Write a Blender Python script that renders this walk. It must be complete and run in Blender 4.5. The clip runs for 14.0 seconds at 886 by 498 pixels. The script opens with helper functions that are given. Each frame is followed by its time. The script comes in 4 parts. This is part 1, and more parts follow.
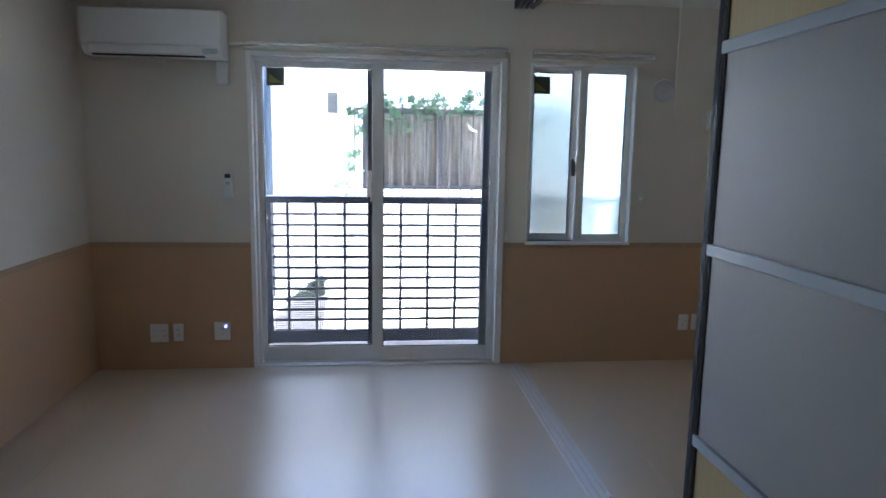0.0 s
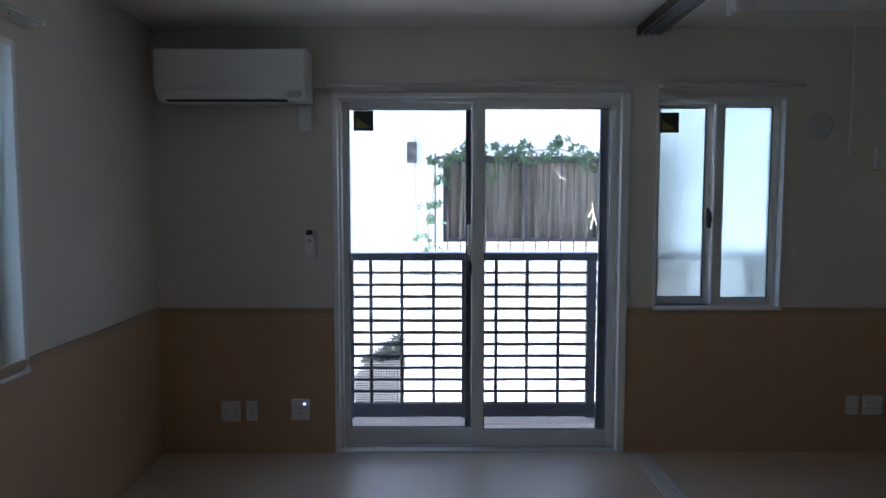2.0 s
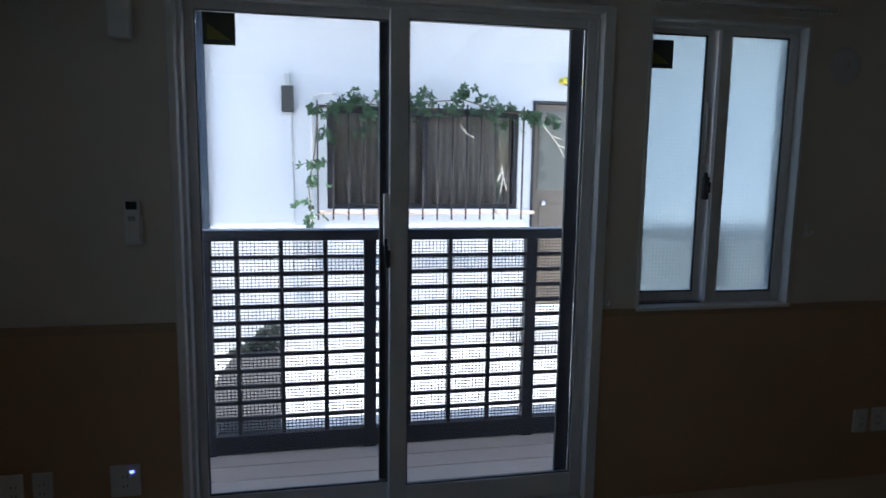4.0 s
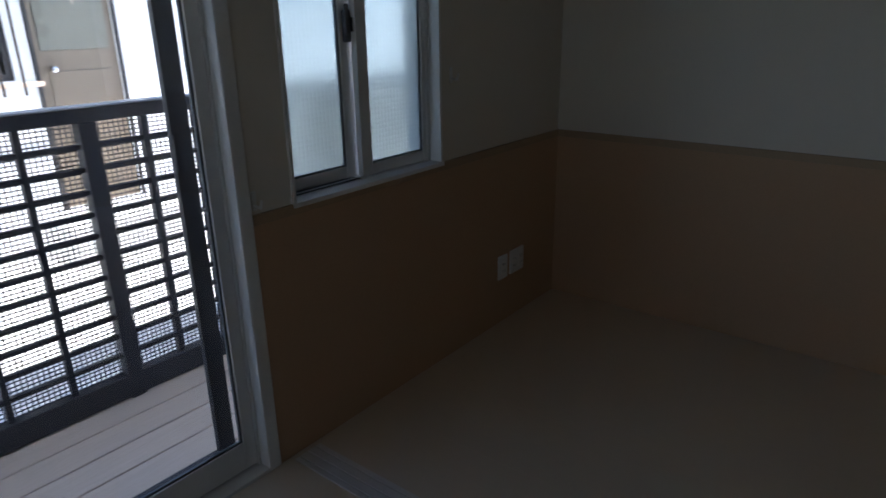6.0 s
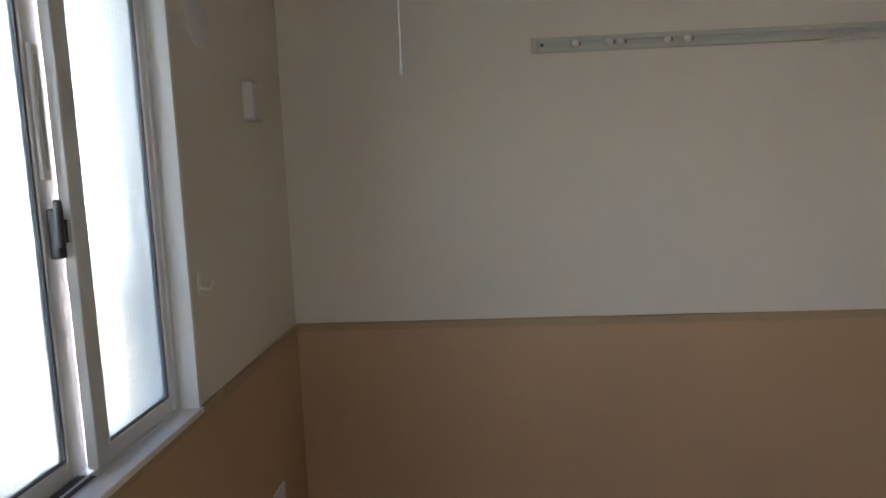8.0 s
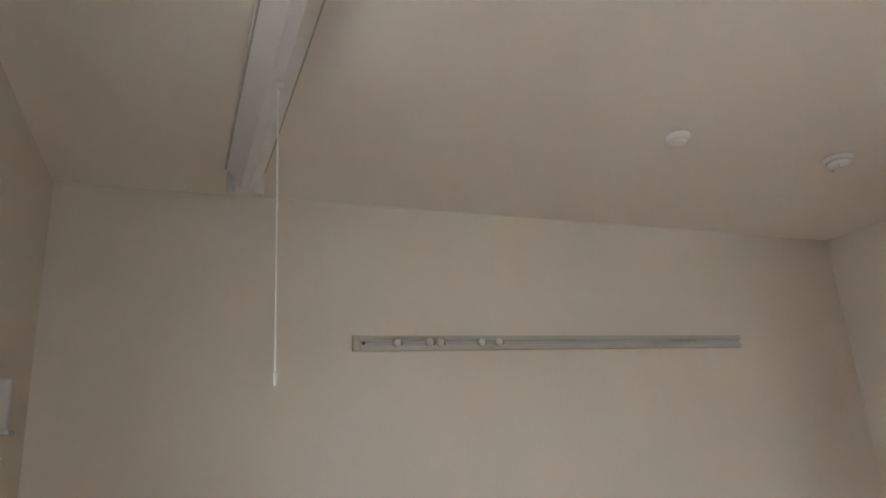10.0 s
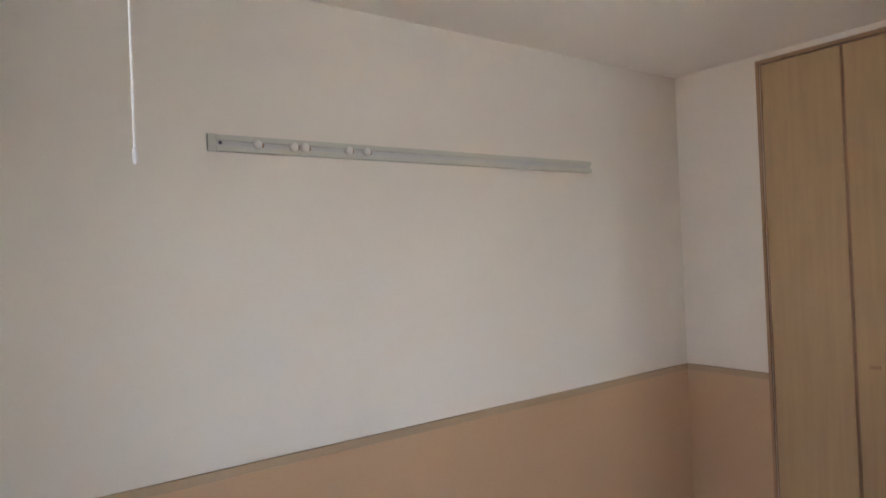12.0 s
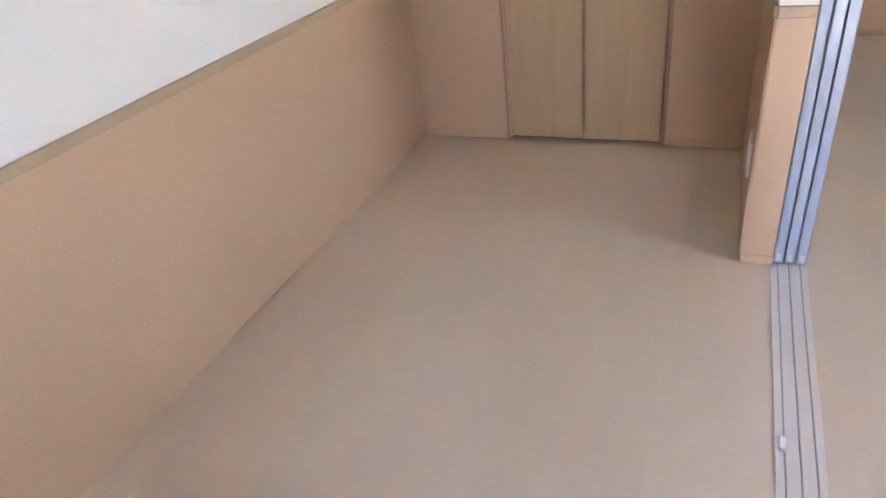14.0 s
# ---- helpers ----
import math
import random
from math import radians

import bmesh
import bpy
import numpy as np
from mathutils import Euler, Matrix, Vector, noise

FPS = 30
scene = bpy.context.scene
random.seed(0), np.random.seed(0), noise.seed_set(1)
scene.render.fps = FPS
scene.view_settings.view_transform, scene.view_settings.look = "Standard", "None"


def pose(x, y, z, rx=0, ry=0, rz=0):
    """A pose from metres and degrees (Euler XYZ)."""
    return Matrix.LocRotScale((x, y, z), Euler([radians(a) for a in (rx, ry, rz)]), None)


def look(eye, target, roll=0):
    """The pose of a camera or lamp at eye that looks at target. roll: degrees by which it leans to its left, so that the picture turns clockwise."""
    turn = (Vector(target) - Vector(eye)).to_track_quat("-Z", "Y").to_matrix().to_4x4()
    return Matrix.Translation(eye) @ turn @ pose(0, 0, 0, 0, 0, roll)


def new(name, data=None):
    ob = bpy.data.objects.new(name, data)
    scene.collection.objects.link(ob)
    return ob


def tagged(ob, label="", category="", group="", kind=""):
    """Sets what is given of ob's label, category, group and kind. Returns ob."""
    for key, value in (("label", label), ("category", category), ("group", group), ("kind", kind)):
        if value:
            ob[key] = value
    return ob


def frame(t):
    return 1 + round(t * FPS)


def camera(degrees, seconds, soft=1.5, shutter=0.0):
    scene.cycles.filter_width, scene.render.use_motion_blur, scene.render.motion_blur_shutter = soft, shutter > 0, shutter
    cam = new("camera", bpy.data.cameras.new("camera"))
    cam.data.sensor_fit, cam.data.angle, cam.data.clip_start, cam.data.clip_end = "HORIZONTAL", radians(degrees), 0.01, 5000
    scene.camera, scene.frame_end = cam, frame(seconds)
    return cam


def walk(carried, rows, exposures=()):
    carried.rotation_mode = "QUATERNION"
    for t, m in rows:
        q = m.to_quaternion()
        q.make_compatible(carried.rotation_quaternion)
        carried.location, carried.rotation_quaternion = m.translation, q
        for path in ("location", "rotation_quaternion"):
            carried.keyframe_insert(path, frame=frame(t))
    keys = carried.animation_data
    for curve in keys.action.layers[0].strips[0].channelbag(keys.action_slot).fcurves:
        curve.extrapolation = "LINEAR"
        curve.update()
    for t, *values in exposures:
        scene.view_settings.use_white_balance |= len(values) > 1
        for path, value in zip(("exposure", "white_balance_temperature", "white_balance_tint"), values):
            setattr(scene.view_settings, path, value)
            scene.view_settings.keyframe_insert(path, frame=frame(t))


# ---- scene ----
cam = camera(68.6, 14.0, shutter=0.2)
PATH = [
    (0, (1.769, -4.202, 1.415), (1.974, -2.235, 1.12), 0.9),
    (0.5, (1.767, -4.161, 1.39), (1.793, -2.19, 1.051), 1.2),
    (0.7, (1.759, -4.156, 1.414), (1.737, -2.188, 1.056), 0.7),
    (1, (1.718, -4.04, 1.37), (1.673, -2.067, 1.041), 0.8),
    (1.5, (1.612, -3.847, 1.386), (1.656, -1.856, 1.201), 0.0),
    (2, (1.571, -3.592, 1.419), (1.578, -1.598, 1.273), 0.0),
    (2.2, (1.559, -3.477, 1.437), (1.507, -1.481, 1.328), -0.1),
    (4.3, (1.457, -2.282, 1.399), (1.998, -0.385, 1.07), 0.7),
    (4.5, (1.475, -2.203, 1.392), (2.122, -0.347, 1.018), 0.4),
    (5, (1.562, -1.923, 1.374), (2.447, -0.185, 0.933), -1.9),
    (5.5, (1.586, -1.698, 1.358), (2.766, -0.184, 0.798), -1.5),
    (6, (1.575, -1.494, 1.338), (3.055, -0.327, 0.667), -0.9),
    (6.5, (1.661, -1.172, 1.311), (3.343, -0.322, 0.643), -2.1),
    (7, (1.711, -0.982, 1.329), (3.526, -0.408, 0.717), -1.6),
    (7.5, (1.748, -0.849, 1.391), (3.679, -0.607, 0.928), -1.9),
    (8, (1.895, -0.733, 1.413), (3.877, -0.622, 1.168), -2.2),
    (8.2, (1.953, -0.684, 1.434), (3.944, -0.625, 1.255), -2.0),
    (8.5, (2.016, -0.618, 1.443), (4.015, -0.656, 1.416), -2.3),
    (9, (2.066, -0.493, 1.514), (4.032, -0.808, 1.705), -6.0),
    (9.2, (2.085, -0.458, 1.532), (4.016, -0.862, 1.856), -5.0),
    (11.3, (2.256, -0.348, 1.53), (3.868, -1.433, 2.002), -0.3),
    (11.5, (2.258, -0.342, 1.512), (3.87, -1.482, 1.835), -1.1),
    (12, (2.313, -0.336, 1.47), (3.927, -1.517, 1.484), -2.4),
    (12.5, (2.457, -0.379, 1.431), (4.042, -1.572, 1.176), -4.9),
    (13, (2.651, -0.387, 1.335), (4.085, -1.629, 0.702), -6.2),
    (13.5, (2.798, -0.481, 1.345), (3.884, -1.874, 0.408), -9.6),
    (14, (2.956, -0.532, 1.318), (3.699, -2.05, 0.249), -7.9),
]
EXPOSURES = [(0, 3.65, 5750, 12), (0.5, 3.2, 5550, 12), (1.0, 3.0, 5450, 12), (1.5, 2.68, 5600, 12), (2.2, 2.6, 5650, 12), (4.5, 1.2, 5780, 10), (5.0, 1.12, 5780, 10), (5.5, 1.27, 5900, 11), (6.0, 1.75, 6150, 12), (6.5, 2.6, 6650, 15), (7.0, 3.08, 7150, 18), (7.5, 3.52, 7350, 18), (8.0, 3.78, 7500, 19), (8.5, 4.0, 7800, 20), (9.0, 4.06, 7950, 21), (11.5, 4.68, 7150, 22), (12.0, 4.75, 7200, 23), (12.5, 4.86, 7250, 25), (13.0, 5.07, 7050, 24), (13.5, 5.48, 6800, 23), (14.0, 5.57, 6550, 23)]
walk(cam, [(t, look(eye, target, roll)) for t, eye, target, roll in PATH], EXPOSURES)

# ---- world, sun, sky stand-ins ----
world = bpy.data.worlds.new("sky")
world.use_nodes = True
scene.world = world
wn = world.node_tree.nodes
sky = wn.new("ShaderNodeTexSky")
sky.sky_type = 'NISHITA'
sky.sun_disc = False
SUN_ELEVATION, SUN_TURN = radians(73.4), radians(-4)
sky.sun_elevation = SUN_ELEVATION
sky.sun_rotation = math.pi + SUN_TURN
world.node_tree.links.new(sky.outputs[0], wn["Background"].inputs[0])
wn["Background"].inputs[1].default_value = 0.15

sun = new("sun", bpy.data.lights.new("sun", 'SUN'))
sun.data.energy = 5.0
sun.data.angle = radians(0.5)
sun.data.color = (1.0, 0.975, 0.94)
sun_way = Vector((math.sin(SUN_TURN) * math.cos(SUN_ELEVATION), math.cos(SUN_TURN) * math.cos(SUN_ELEVATION), -math.sin(SUN_ELEVATION)))
sun.rotation_euler = sun_way.to_track_quat("-Z", "Y").to_euler()
sun.location = (2, -6, 12)


def sky_lamp(name, eye, target, w, h, watts, colour):
    """Daylight that falls into a window's opening."""
    lamp = new(name, bpy.data.lights.new(name, 'AREA'))
    lamp.data.shape, lamp.data.size, lamp.data.size_y = 'RECTANGLE', w, h
    lamp.data.energy, lamp.data.color = watts, colour
    lamp.matrix_world = look(eye, target)
    return lamp


sky_lamp("window_light_west", (-0.55, -1.62, 1.45), (2.0, -1.62, 1.2), 1.2, 1.4, 1.3, (0.90, 0.95, 1.0))


# ---- materials ----


def nodes_of(name):
    m = bpy.data.materials.new(name)
    m.use_nodes = True
    nt = m.node_tree
    return m, nt, nt.nodes["Principled BSDF"]


def mat(name, colour, rough=0.5, metal=0.0, vary=0.08, coarse=3.0, fine=120.0, bump=0.05, stretch=(1, 1, 1), spec=0.5, island=False, gloss_vary=0.06):
    """A surface with broad and fine variation of colour, gloss and relief, in metres."""
    m, nt, p = nodes_of(name)
    n, l = nt.nodes, nt.links
    mp = n.new("ShaderNodeMapping")
    mp.inputs["Scale"].default_value = stretch
    geo = n.new("ShaderNodeNewGeometry")
    l.new(geo.outputs["Position"], mp.inputs[0])
    a = n.new("ShaderNodeTexNoise")
    a.inputs["Scale"].default_value, a.inputs["Detail"].default_value = coarse, 4
    b = n.new("ShaderNodeTexNoise")
    b.inputs["Scale"].default_value, b.inputs["Detail"].default_value = fine, 3
    l.new(mp.outputs[0], a.inputs["Vector"])
    l.new(mp.outputs[0], b.inputs["Vector"])
    mix = n.new("ShaderNodeMath")
    mix.operation = 'ADD'
    l.new(a.outputs["Fac"], mix.inputs[0])
    l.new(b.outputs["Fac"], mix.inputs[1])
    src = mix
    if island:
        info = n.new("ShaderNodeObjectInfo")
        sub = n.new("ShaderNodeMath")
        sub.operation = 'MULTIPLY_ADD'
        sub.inputs[1].default_value, sub.inputs[2].default_value = 0.15, -0.075
        l.new(info.outputs["Random"], sub.inputs[0])
        add = n.new("ShaderNodeMath")
        add.operation = 'ADD'
        l.new(mix.outputs[0], add.inputs[0])
        l.new(sub.outputs[0], add.inputs[1])
        src = add
    ramp = n.new("ShaderNodeMapRange")
    ramp.inputs["From Min"].default_value, ramp.inputs["From Max"].default_value = 0.6, 1.4
    ramp.inputs["To Min"].default_value, ramp.inputs["To Max"].default_value = 1 - vary, 1 + vary
    l.new(src.outputs[0], ramp.inputs["Value"])
    sc = n.new("ShaderNodeVectorMath")
    sc.operation = 'SCALE'
    sc.inputs[0].default_value = colour
    l.new(ramp.outputs[0], sc.inputs["Scale"])
    l.new(sc.outputs[0], p.inputs["Base Color"])
    rr = n.new("ShaderNodeMapRange")
    rr.inputs["From Min"].default_value, rr.inputs["From Max"].default_value = 0.3, 0.7
    rr.inputs["To Min"].default_value, rr.inputs["To Max"].default_value = max(rough - gloss_vary, 0.02), min(rough + gloss_vary, 1)
    l.new(a.outputs["Fac"], rr.inputs["Value"])
    l.new(rr.outputs[0], p.inputs["Roughness"])
    p.inputs["Metallic"].default_value = metal
    p.inputs["Specular IOR Level"].default_value = spec
    if bump:
        bp = n.new("ShaderNodeBump")
        bp.inputs["Strength"].default_value, bp.inputs["Distance"].default_value = bump, 0.002
        l.new(b.outputs["Fac"], bp.inputs["Height"])
        l.new(bp.outputs[0], p.inputs["Normal"])
    return m


def glass(name, rough=0.0, colour=(1, 1, 1), cell=0.0, ior=1.45):
    m, nt, p = nodes_of(name)
    p.inputs["Base Color"].default_value = (*colour, 1)
    p.inputs["Transmission Weight"].default_value = 1
    p.inputs["Roughness"].default_value = rough
    p.inputs["IOR"].default_value = ior
    if cell:
        geo = nt.nodes.new("ShaderNodeNewGeometry")
        vor = nt.nodes.new("ShaderNodeTexVoronoi")
        vor.inputs["Scale"].default_value = 1 / cell
        vor.inputs["Randomness"].default_value = 0.15
        bp = nt.nodes.new("ShaderNodeBump")
        bp.inputs["Strength"].default_value, bp.inputs["Distance"].default_value = 0.2, 0.004
        nt.links.new(geo.outputs["Position"], vor.inputs["Vector"])
        nt.links.new(vor.outputs["Distance"], bp.inputs["Height"])
        nt.links.new(bp.outputs[0], p.inputs["Normal"])
    return m


WALLPAPER = mat("wallpaper", (0.755, 0.685, 0.59), 0.85, vary=0.025, coarse=1.5, fine=260, bump=0.35)
CEILING = mat("ceiling_paper", (0.92, 0.855, 0.77), 0.88, vary=0.025, coarse=1.2, fine=240, bump=0.4)
WAINSCOT = mat("wainscot_laminate", (0.54, 0.338, 0.195), 0.45, vary=0.05, coarse=1.4, fine=140, bump=0.05)
CAP = mat("wainscot_cap", (0.43, 0.30, 0.175), 0.45, vary=0.08, coarse=4, fine=80, bump=0.05)
FLOOR = mat("floor_board", (0.62, 0.485, 0.345), 0.30, vary=0.02, coarse=1.5, fine=45, bump=0.03, stretch=(1, 0.5, 1), island=True, spec=1.0, gloss_vary=0.015)
FLOOR.node_tree.nodes["Principled BSDF"].inputs["Coat Weight"].default_value = 0.9
FLOOR.node_tree.nodes["Principled BSDF"].inputs["Coat Roughness"].default_value = 0.29
SUBFLOOR = mat("floor_joint", (0.50, 0.39, 0.29), 0.6)
CLOSET = mat("closet_wood", (0.46, 0.305, 0.16), 0.34, vary=0.10, coarse=3, fine=45, bump=0.06, stretch=(1, 1, 0.06))
JAMB = mat("jamb_wood_and_knob_shade", (0.36, 0.21, 0.115), 0.45, vary=0.10, coarse=4, fine=60, stretch=(1, 1, 0.1))
DARKWOODSHADE = mat("rail_wood_and_gap_shade", (0.055, 0.035, 0.025), 0.45, vary=0.12, coarse=5, fine=60)
ALU = mat("anodised_aluminium", (0.36, 0.385, 0.42), 0.36, metal=0.55, vary=0.04, coarse=6, fine=200, bump=0.03)
SASH = mat("sash_aluminium", (0.76, 0.74, 0.715), 0.34, metal=0.1, vary=0.04, coarse=5, fine=200, bump=0.03)
WHITETRIM = mat("white_trim", (0.84, 0.81, 0.77), 0.36, vary=0.035, coarse=5, fine=120, bump=0.04)
PLASTIC = mat("white_plastic", (0.82, 0.80, 0.77), 0.34, vary=0.03, coarse=8, fine=200, bump=0.03)
VENTGREY = mat("vent_plastic", (0.66, 0.635, 0.615), 0.6, vary=0.03)
OLDPLASTIC = mat("grey_plastic", (0.50, 0.50, 0.47), 0.45, vary=0.05, coarse=8, fine=150)
BLACK = mat("black_metal", (0.018, 0.018, 0.022), 0.5, vary=0.15, coarse=6, fine=120)
RAIL = mat("balcony_steel", (0.022, 0.024, 0.032), 0.5, metal=0.2, vary=0.15, coarse=5, fine=150)
WALLTRIM = mat("painted_board", (0.72, 0.66, 0.59), 0.5, vary=0.03)
RAILGLOSS = mat("curtain_rail_metal", (0.86, 0.85, 0.83), 0.2, metal=0.5, vary=0.03, bump=0)
RAILWHITE = mat("old_white_plastic", (0.66, 0.63, 0.57), 0.45, vary=0.05)
TRACK = mat("track_metal", (0.70, 0.645, 0.59), 0.34, metal=0.25, vary=0.04, coarse=6, fine=200, bump=0.03)
LATCH = mat("latch_grey", (0.09, 0.09, 0.10), 0.4, metal=0.3, vary=0.1)
GROOVE = mat("track_groove", (0.42, 0.345, 0.285), 0.5)
GASKET = mat("grey_gasket", (0.13, 0.135, 0.14), 0.5, vary=0.1)
RUBBERSHADE = mat("dark_gasket_and_shade", (0.03, 0.03, 0.035), 0.6, vary=0.1)
PANELSHEET = mat("panel_sheet", (0.37, 0.355, 0.345), 0.36, vary=0.04, coarse=1.5, fine=150, bump=0.03)
YELLOWWOOD = mat("panel_wood", (0.50, 0.38, 0.19), 0.45, vary=0.08, coarse=3, fine=50, stretch=(1, 1, 0.08))
DECK = mat("deck_board", (0.53, 0.43, 0.345), 0.6, vary=0.09, coarse=4, fine=60, bump=0.15, stretch=(0.08, 1, 1), island=True)
STUCCO = mat("white_stucco", (0.71, 0.715, 0.72), 0.9, vary=0.05, coarse=1.2, fine=90, bump=0.5)
CONCRETE = mat("pale_concrete", (0.60, 0.59, 0.57), 0.85, vary=0.10, coarse=1.5, fine=60, bump=0.4)
ROOFTILE = mat("roof_slate", (0.12, 0.12, 0.13), 0.7, vary=0.15)
FENCEWOOD = mat("weathered_board", (0.20, 0.18, 0.165), 0.75, vary=0.2, coarse=4, fine=50, bump=0.2, stretch=(1, 1, 0.1), island=True)
# Bare twigs are coloured pale, with the sunlight on them in the colour.
TWIGSUNLIT = mat("twig_sunlit", (0.52, 0.46, 0.36), 0.7, vary=0.2)
STICKERYELLOW = mat("sticker_yellow", (0.26, 0.25, 0.06), 0.5, vary=0.15)
DOORPANEL = mat("door_panel_grey", (0.15, 0.15, 0.125), 0.3, vary=0.15, coarse=3, fine=60)
DOORBROWN = mat("painted_door", (0.17, 0.135, 0.10), 0.5, vary=0.12, coarse=3, fine=60)
CURTAIN = mat("brown_curtain", (0.21, 0.175, 0.14), 0.9, vary=0.14, coarse=3, fine=30, stretch=(6, 1, 0.4))
GRILLE = mat("rusty_grille", (0.035, 0.028, 0.026), 0.7, metal=0.0, vary=0.25, coarse=9, fine=100)
# Pale copy of the grille colour for the bar pieces in the sun.
GRILLESUNLIT = mat("grille_rail_sunlit", (0.55, 0.42, 0.33), 0.6, vary=0.15, coarse=9, fine=100)
LEAF = mat("leaf_green", (0.042, 0.085, 0.042), 0.4, vary=0.35, coarse=9, fine=60, island=True)
leaf_nodes = LEAF.node_tree
lp = leaf_nodes.nodes["Principled BSDF"]
thin = leaf_nodes.nodes.new("ShaderNodeBsdfTranslucent")
thin.inputs["Color"].default_value = (0.09, 0.17, 0.07, 1)
blend = leaf_nodes.nodes.new("ShaderNodeMixShader")
blend.inputs[0].default_value = 0.3
leaf_nodes.links.new(lp.outputs[0], blend.inputs[1])
leaf_nodes.links.new(thin.outputs[0], blend.inputs[2])
leaf_nodes.links.new(blend.outputs[0], leaf_nodes.nodes["Material Output"].inputs["Surface"])
# Near-black leaf colour, carries the upper part of the yard's shadow wedge.
SHADOWLEAF = mat("shadow_leaf", (0.016, 0.024, 0.017), 0.85, vary=0.3, coarse=9, fine=60, island=True)
STEM = mat("vine_stem", (0.20, 0.15, 0.09), 0.7, vary=0.2)
YELLOW = mat("yellow_plastic", (0.75, 0.62, 0.05), 0.45, vary=0.05)
OLIVE = mat("sticker_olive", (0.06, 0.075, 0.05), 0.5, vary=0.08)
CORD = mat("cord_white", (0.9, 0.89, 0.86), 0.7, vary=0.04)
STEEL = mat("chrome", (0.6, 0.6, 0.62), 0.22, metal=1.0, vary=0.05)
CLEAR = glass("clear_glass", 0.0, (0.97, 0.985, 0.98), ior=1.45)
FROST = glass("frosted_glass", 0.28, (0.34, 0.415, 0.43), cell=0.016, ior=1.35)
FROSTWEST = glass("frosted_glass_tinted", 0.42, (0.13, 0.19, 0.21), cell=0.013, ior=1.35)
DARKGLASS = glass("window_glass_far", 0.02, (0.93, 0.95, 0.95))
LED = nodes_of("blue_led")[0]
LED.node_tree.nodes["Principled BSDF"].inputs["Emission Color"].default_value = (0.2, 0.25, 1, 1)
LED.node_tree.nodes["Principled BSDF"].inputs["Emission Strength"].default_value = 1.5

# ---- building helpers ----


def boxes(*rows, bevel=0.0, seg=2, bm=None):
    """One bmesh of boxes, each (x0, x1, y0, y1, z0, z1)."""
    bm = bm or bmesh.new()
    fresh = []
    for x0, x1, y0, y1, z0, z1 in rows:
        m = Matrix.LocRotScale(((x0 + x1) / 2, (y0 + y1) / 2, (z0 + z1) / 2), None, (abs(x1 - x0), abs(y1 - y0), abs(z1 - z0)))
        fresh += bmesh.ops.create_cube(bm, size=1, matrix=m)["verts"]
    if bevel:
        edges = {e for v in fresh for e in v.link_edges}
        bmesh.ops.bevel(bm, geom=list(edges), offset=bevel, segments=seg, affect='EDGES', profile=0.5)
    return bm


def rod(a, b, r, sides=10, r2=None, bm=None):
    """A round bar from a to b."""
    bm = bm or bmesh.new()
    a, b = Vector(a), Vector(b)
    turn = (b - a).to_track_quat("Z", "Y").to_matrix().to_4x4()
    bmesh.ops.create_cone(bm, cap_ends=True, segments=sides, radius1=r, radius2=r if r2 is None else r2, depth=(b - a).length,
                          matrix=Matrix.Translation((a + b) / 2) @ turn)
    return bm


def sweep(points, r, sides=8):
    """A bent round bar through points."""
    bm = bmesh.new()
    for a, b in zip(points, points[1:]):
        rod(a, b, r, sides, bm=bm)
    for p in points[1:-1]:
        bmesh.ops.create_uvsphere(bm, u_segments=8, v_segments=6, radius=r, matrix=Matrix.Translation(p))
    return bm


def turned(rows, base, axis="Z", sides=24):
    """A lathed body: rows of (radius, height) round axis from base."""
    bm = bmesh.new()
    rings = []
    for r, h in rows:
        rings.append([bm.verts.new((r * math.cos(k * 2 * math.pi / sides), r * math.sin(k * 2 * math.pi / sides), h)) for k in range(sides)])
    for p, q in zip(rings, rings[1:]):
        for k in range(sides):
            bm.faces.new((p[k], p[(k + 1) % sides], q[(k + 1) % sides], q[k]))
    bm.faces.new(rings[0][::-1])
    bm.faces.new(rings[-1])
    way = {"Z": (0, 0, 1), "-Z": (0, 0, -1), "-Y": (0, -1, 0), "-X": (-1, 0, 0), "X": (1, 0, 0)}[axis]
    bm.transform(Matrix.Translation(base) @ Vector(way).to_track_quat("Z", "Y").to_matrix().to_4x4())
    return bm


def origin_of(ob):
    spot = Vector()
    while ob:
        spot += ob.location
        ob = ob.parent
    return spot


def link_mesh(name, bm, material, at=(0, 0, 0), smooth=False):
    bmesh.ops.recalc_face_normals(bm, faces=bm.faces)
    bm.transform(Matrix.Translation(-Vector(at)))
    me = bpy.data.meshes.new(name)
    bm.to_mesh(me)
    bm.free()
    me.materials.append(material)
    if smooth:
        for f in me.polygons:
            f.use_smooth = True
    return new(name, me)


def part(name, bm, material, parent, label="", smooth=False):
    """One mesh, drawn in world metres, as a part under a thing or under a part."""
    ob = link_mesh(name, bm, material, origin_of(parent), smooth)
    ob.parent = parent
    if label:
        ob["label"] = label
    return ob


def thing(name, base, label, category, group="", kind=""):
    ob = new(name)
    ob.location = base
    ob.empty_display_size = 0.1
    return tagged(ob, label, category, group, kind)


def solid(name, bm, material, label, category, base=(0, 0, 0), group="", kind="", smooth=False):
    ob = link_mesh(name, bm, material, base, smooth)
    ob.location = base
    return tagged(ob, label, category, group, kind)


def structure(name, bm, material, label, category):
    return solid(name, bm, material, label, category, kind="structure")


# ---- the rooms ----
E, S, H = 4.375, -3.44, 2.362        # east wall, closet wall, ceiling
SOUTH = -5.20                        # far wall of the west room
DX0, DX1, DZ = 1.0, 2.605, 2.0        # balcony door opening
WX0, WX1, WZ0, WZ1 = 2.762, 3.458, 0.828, 1.980  # north window opening
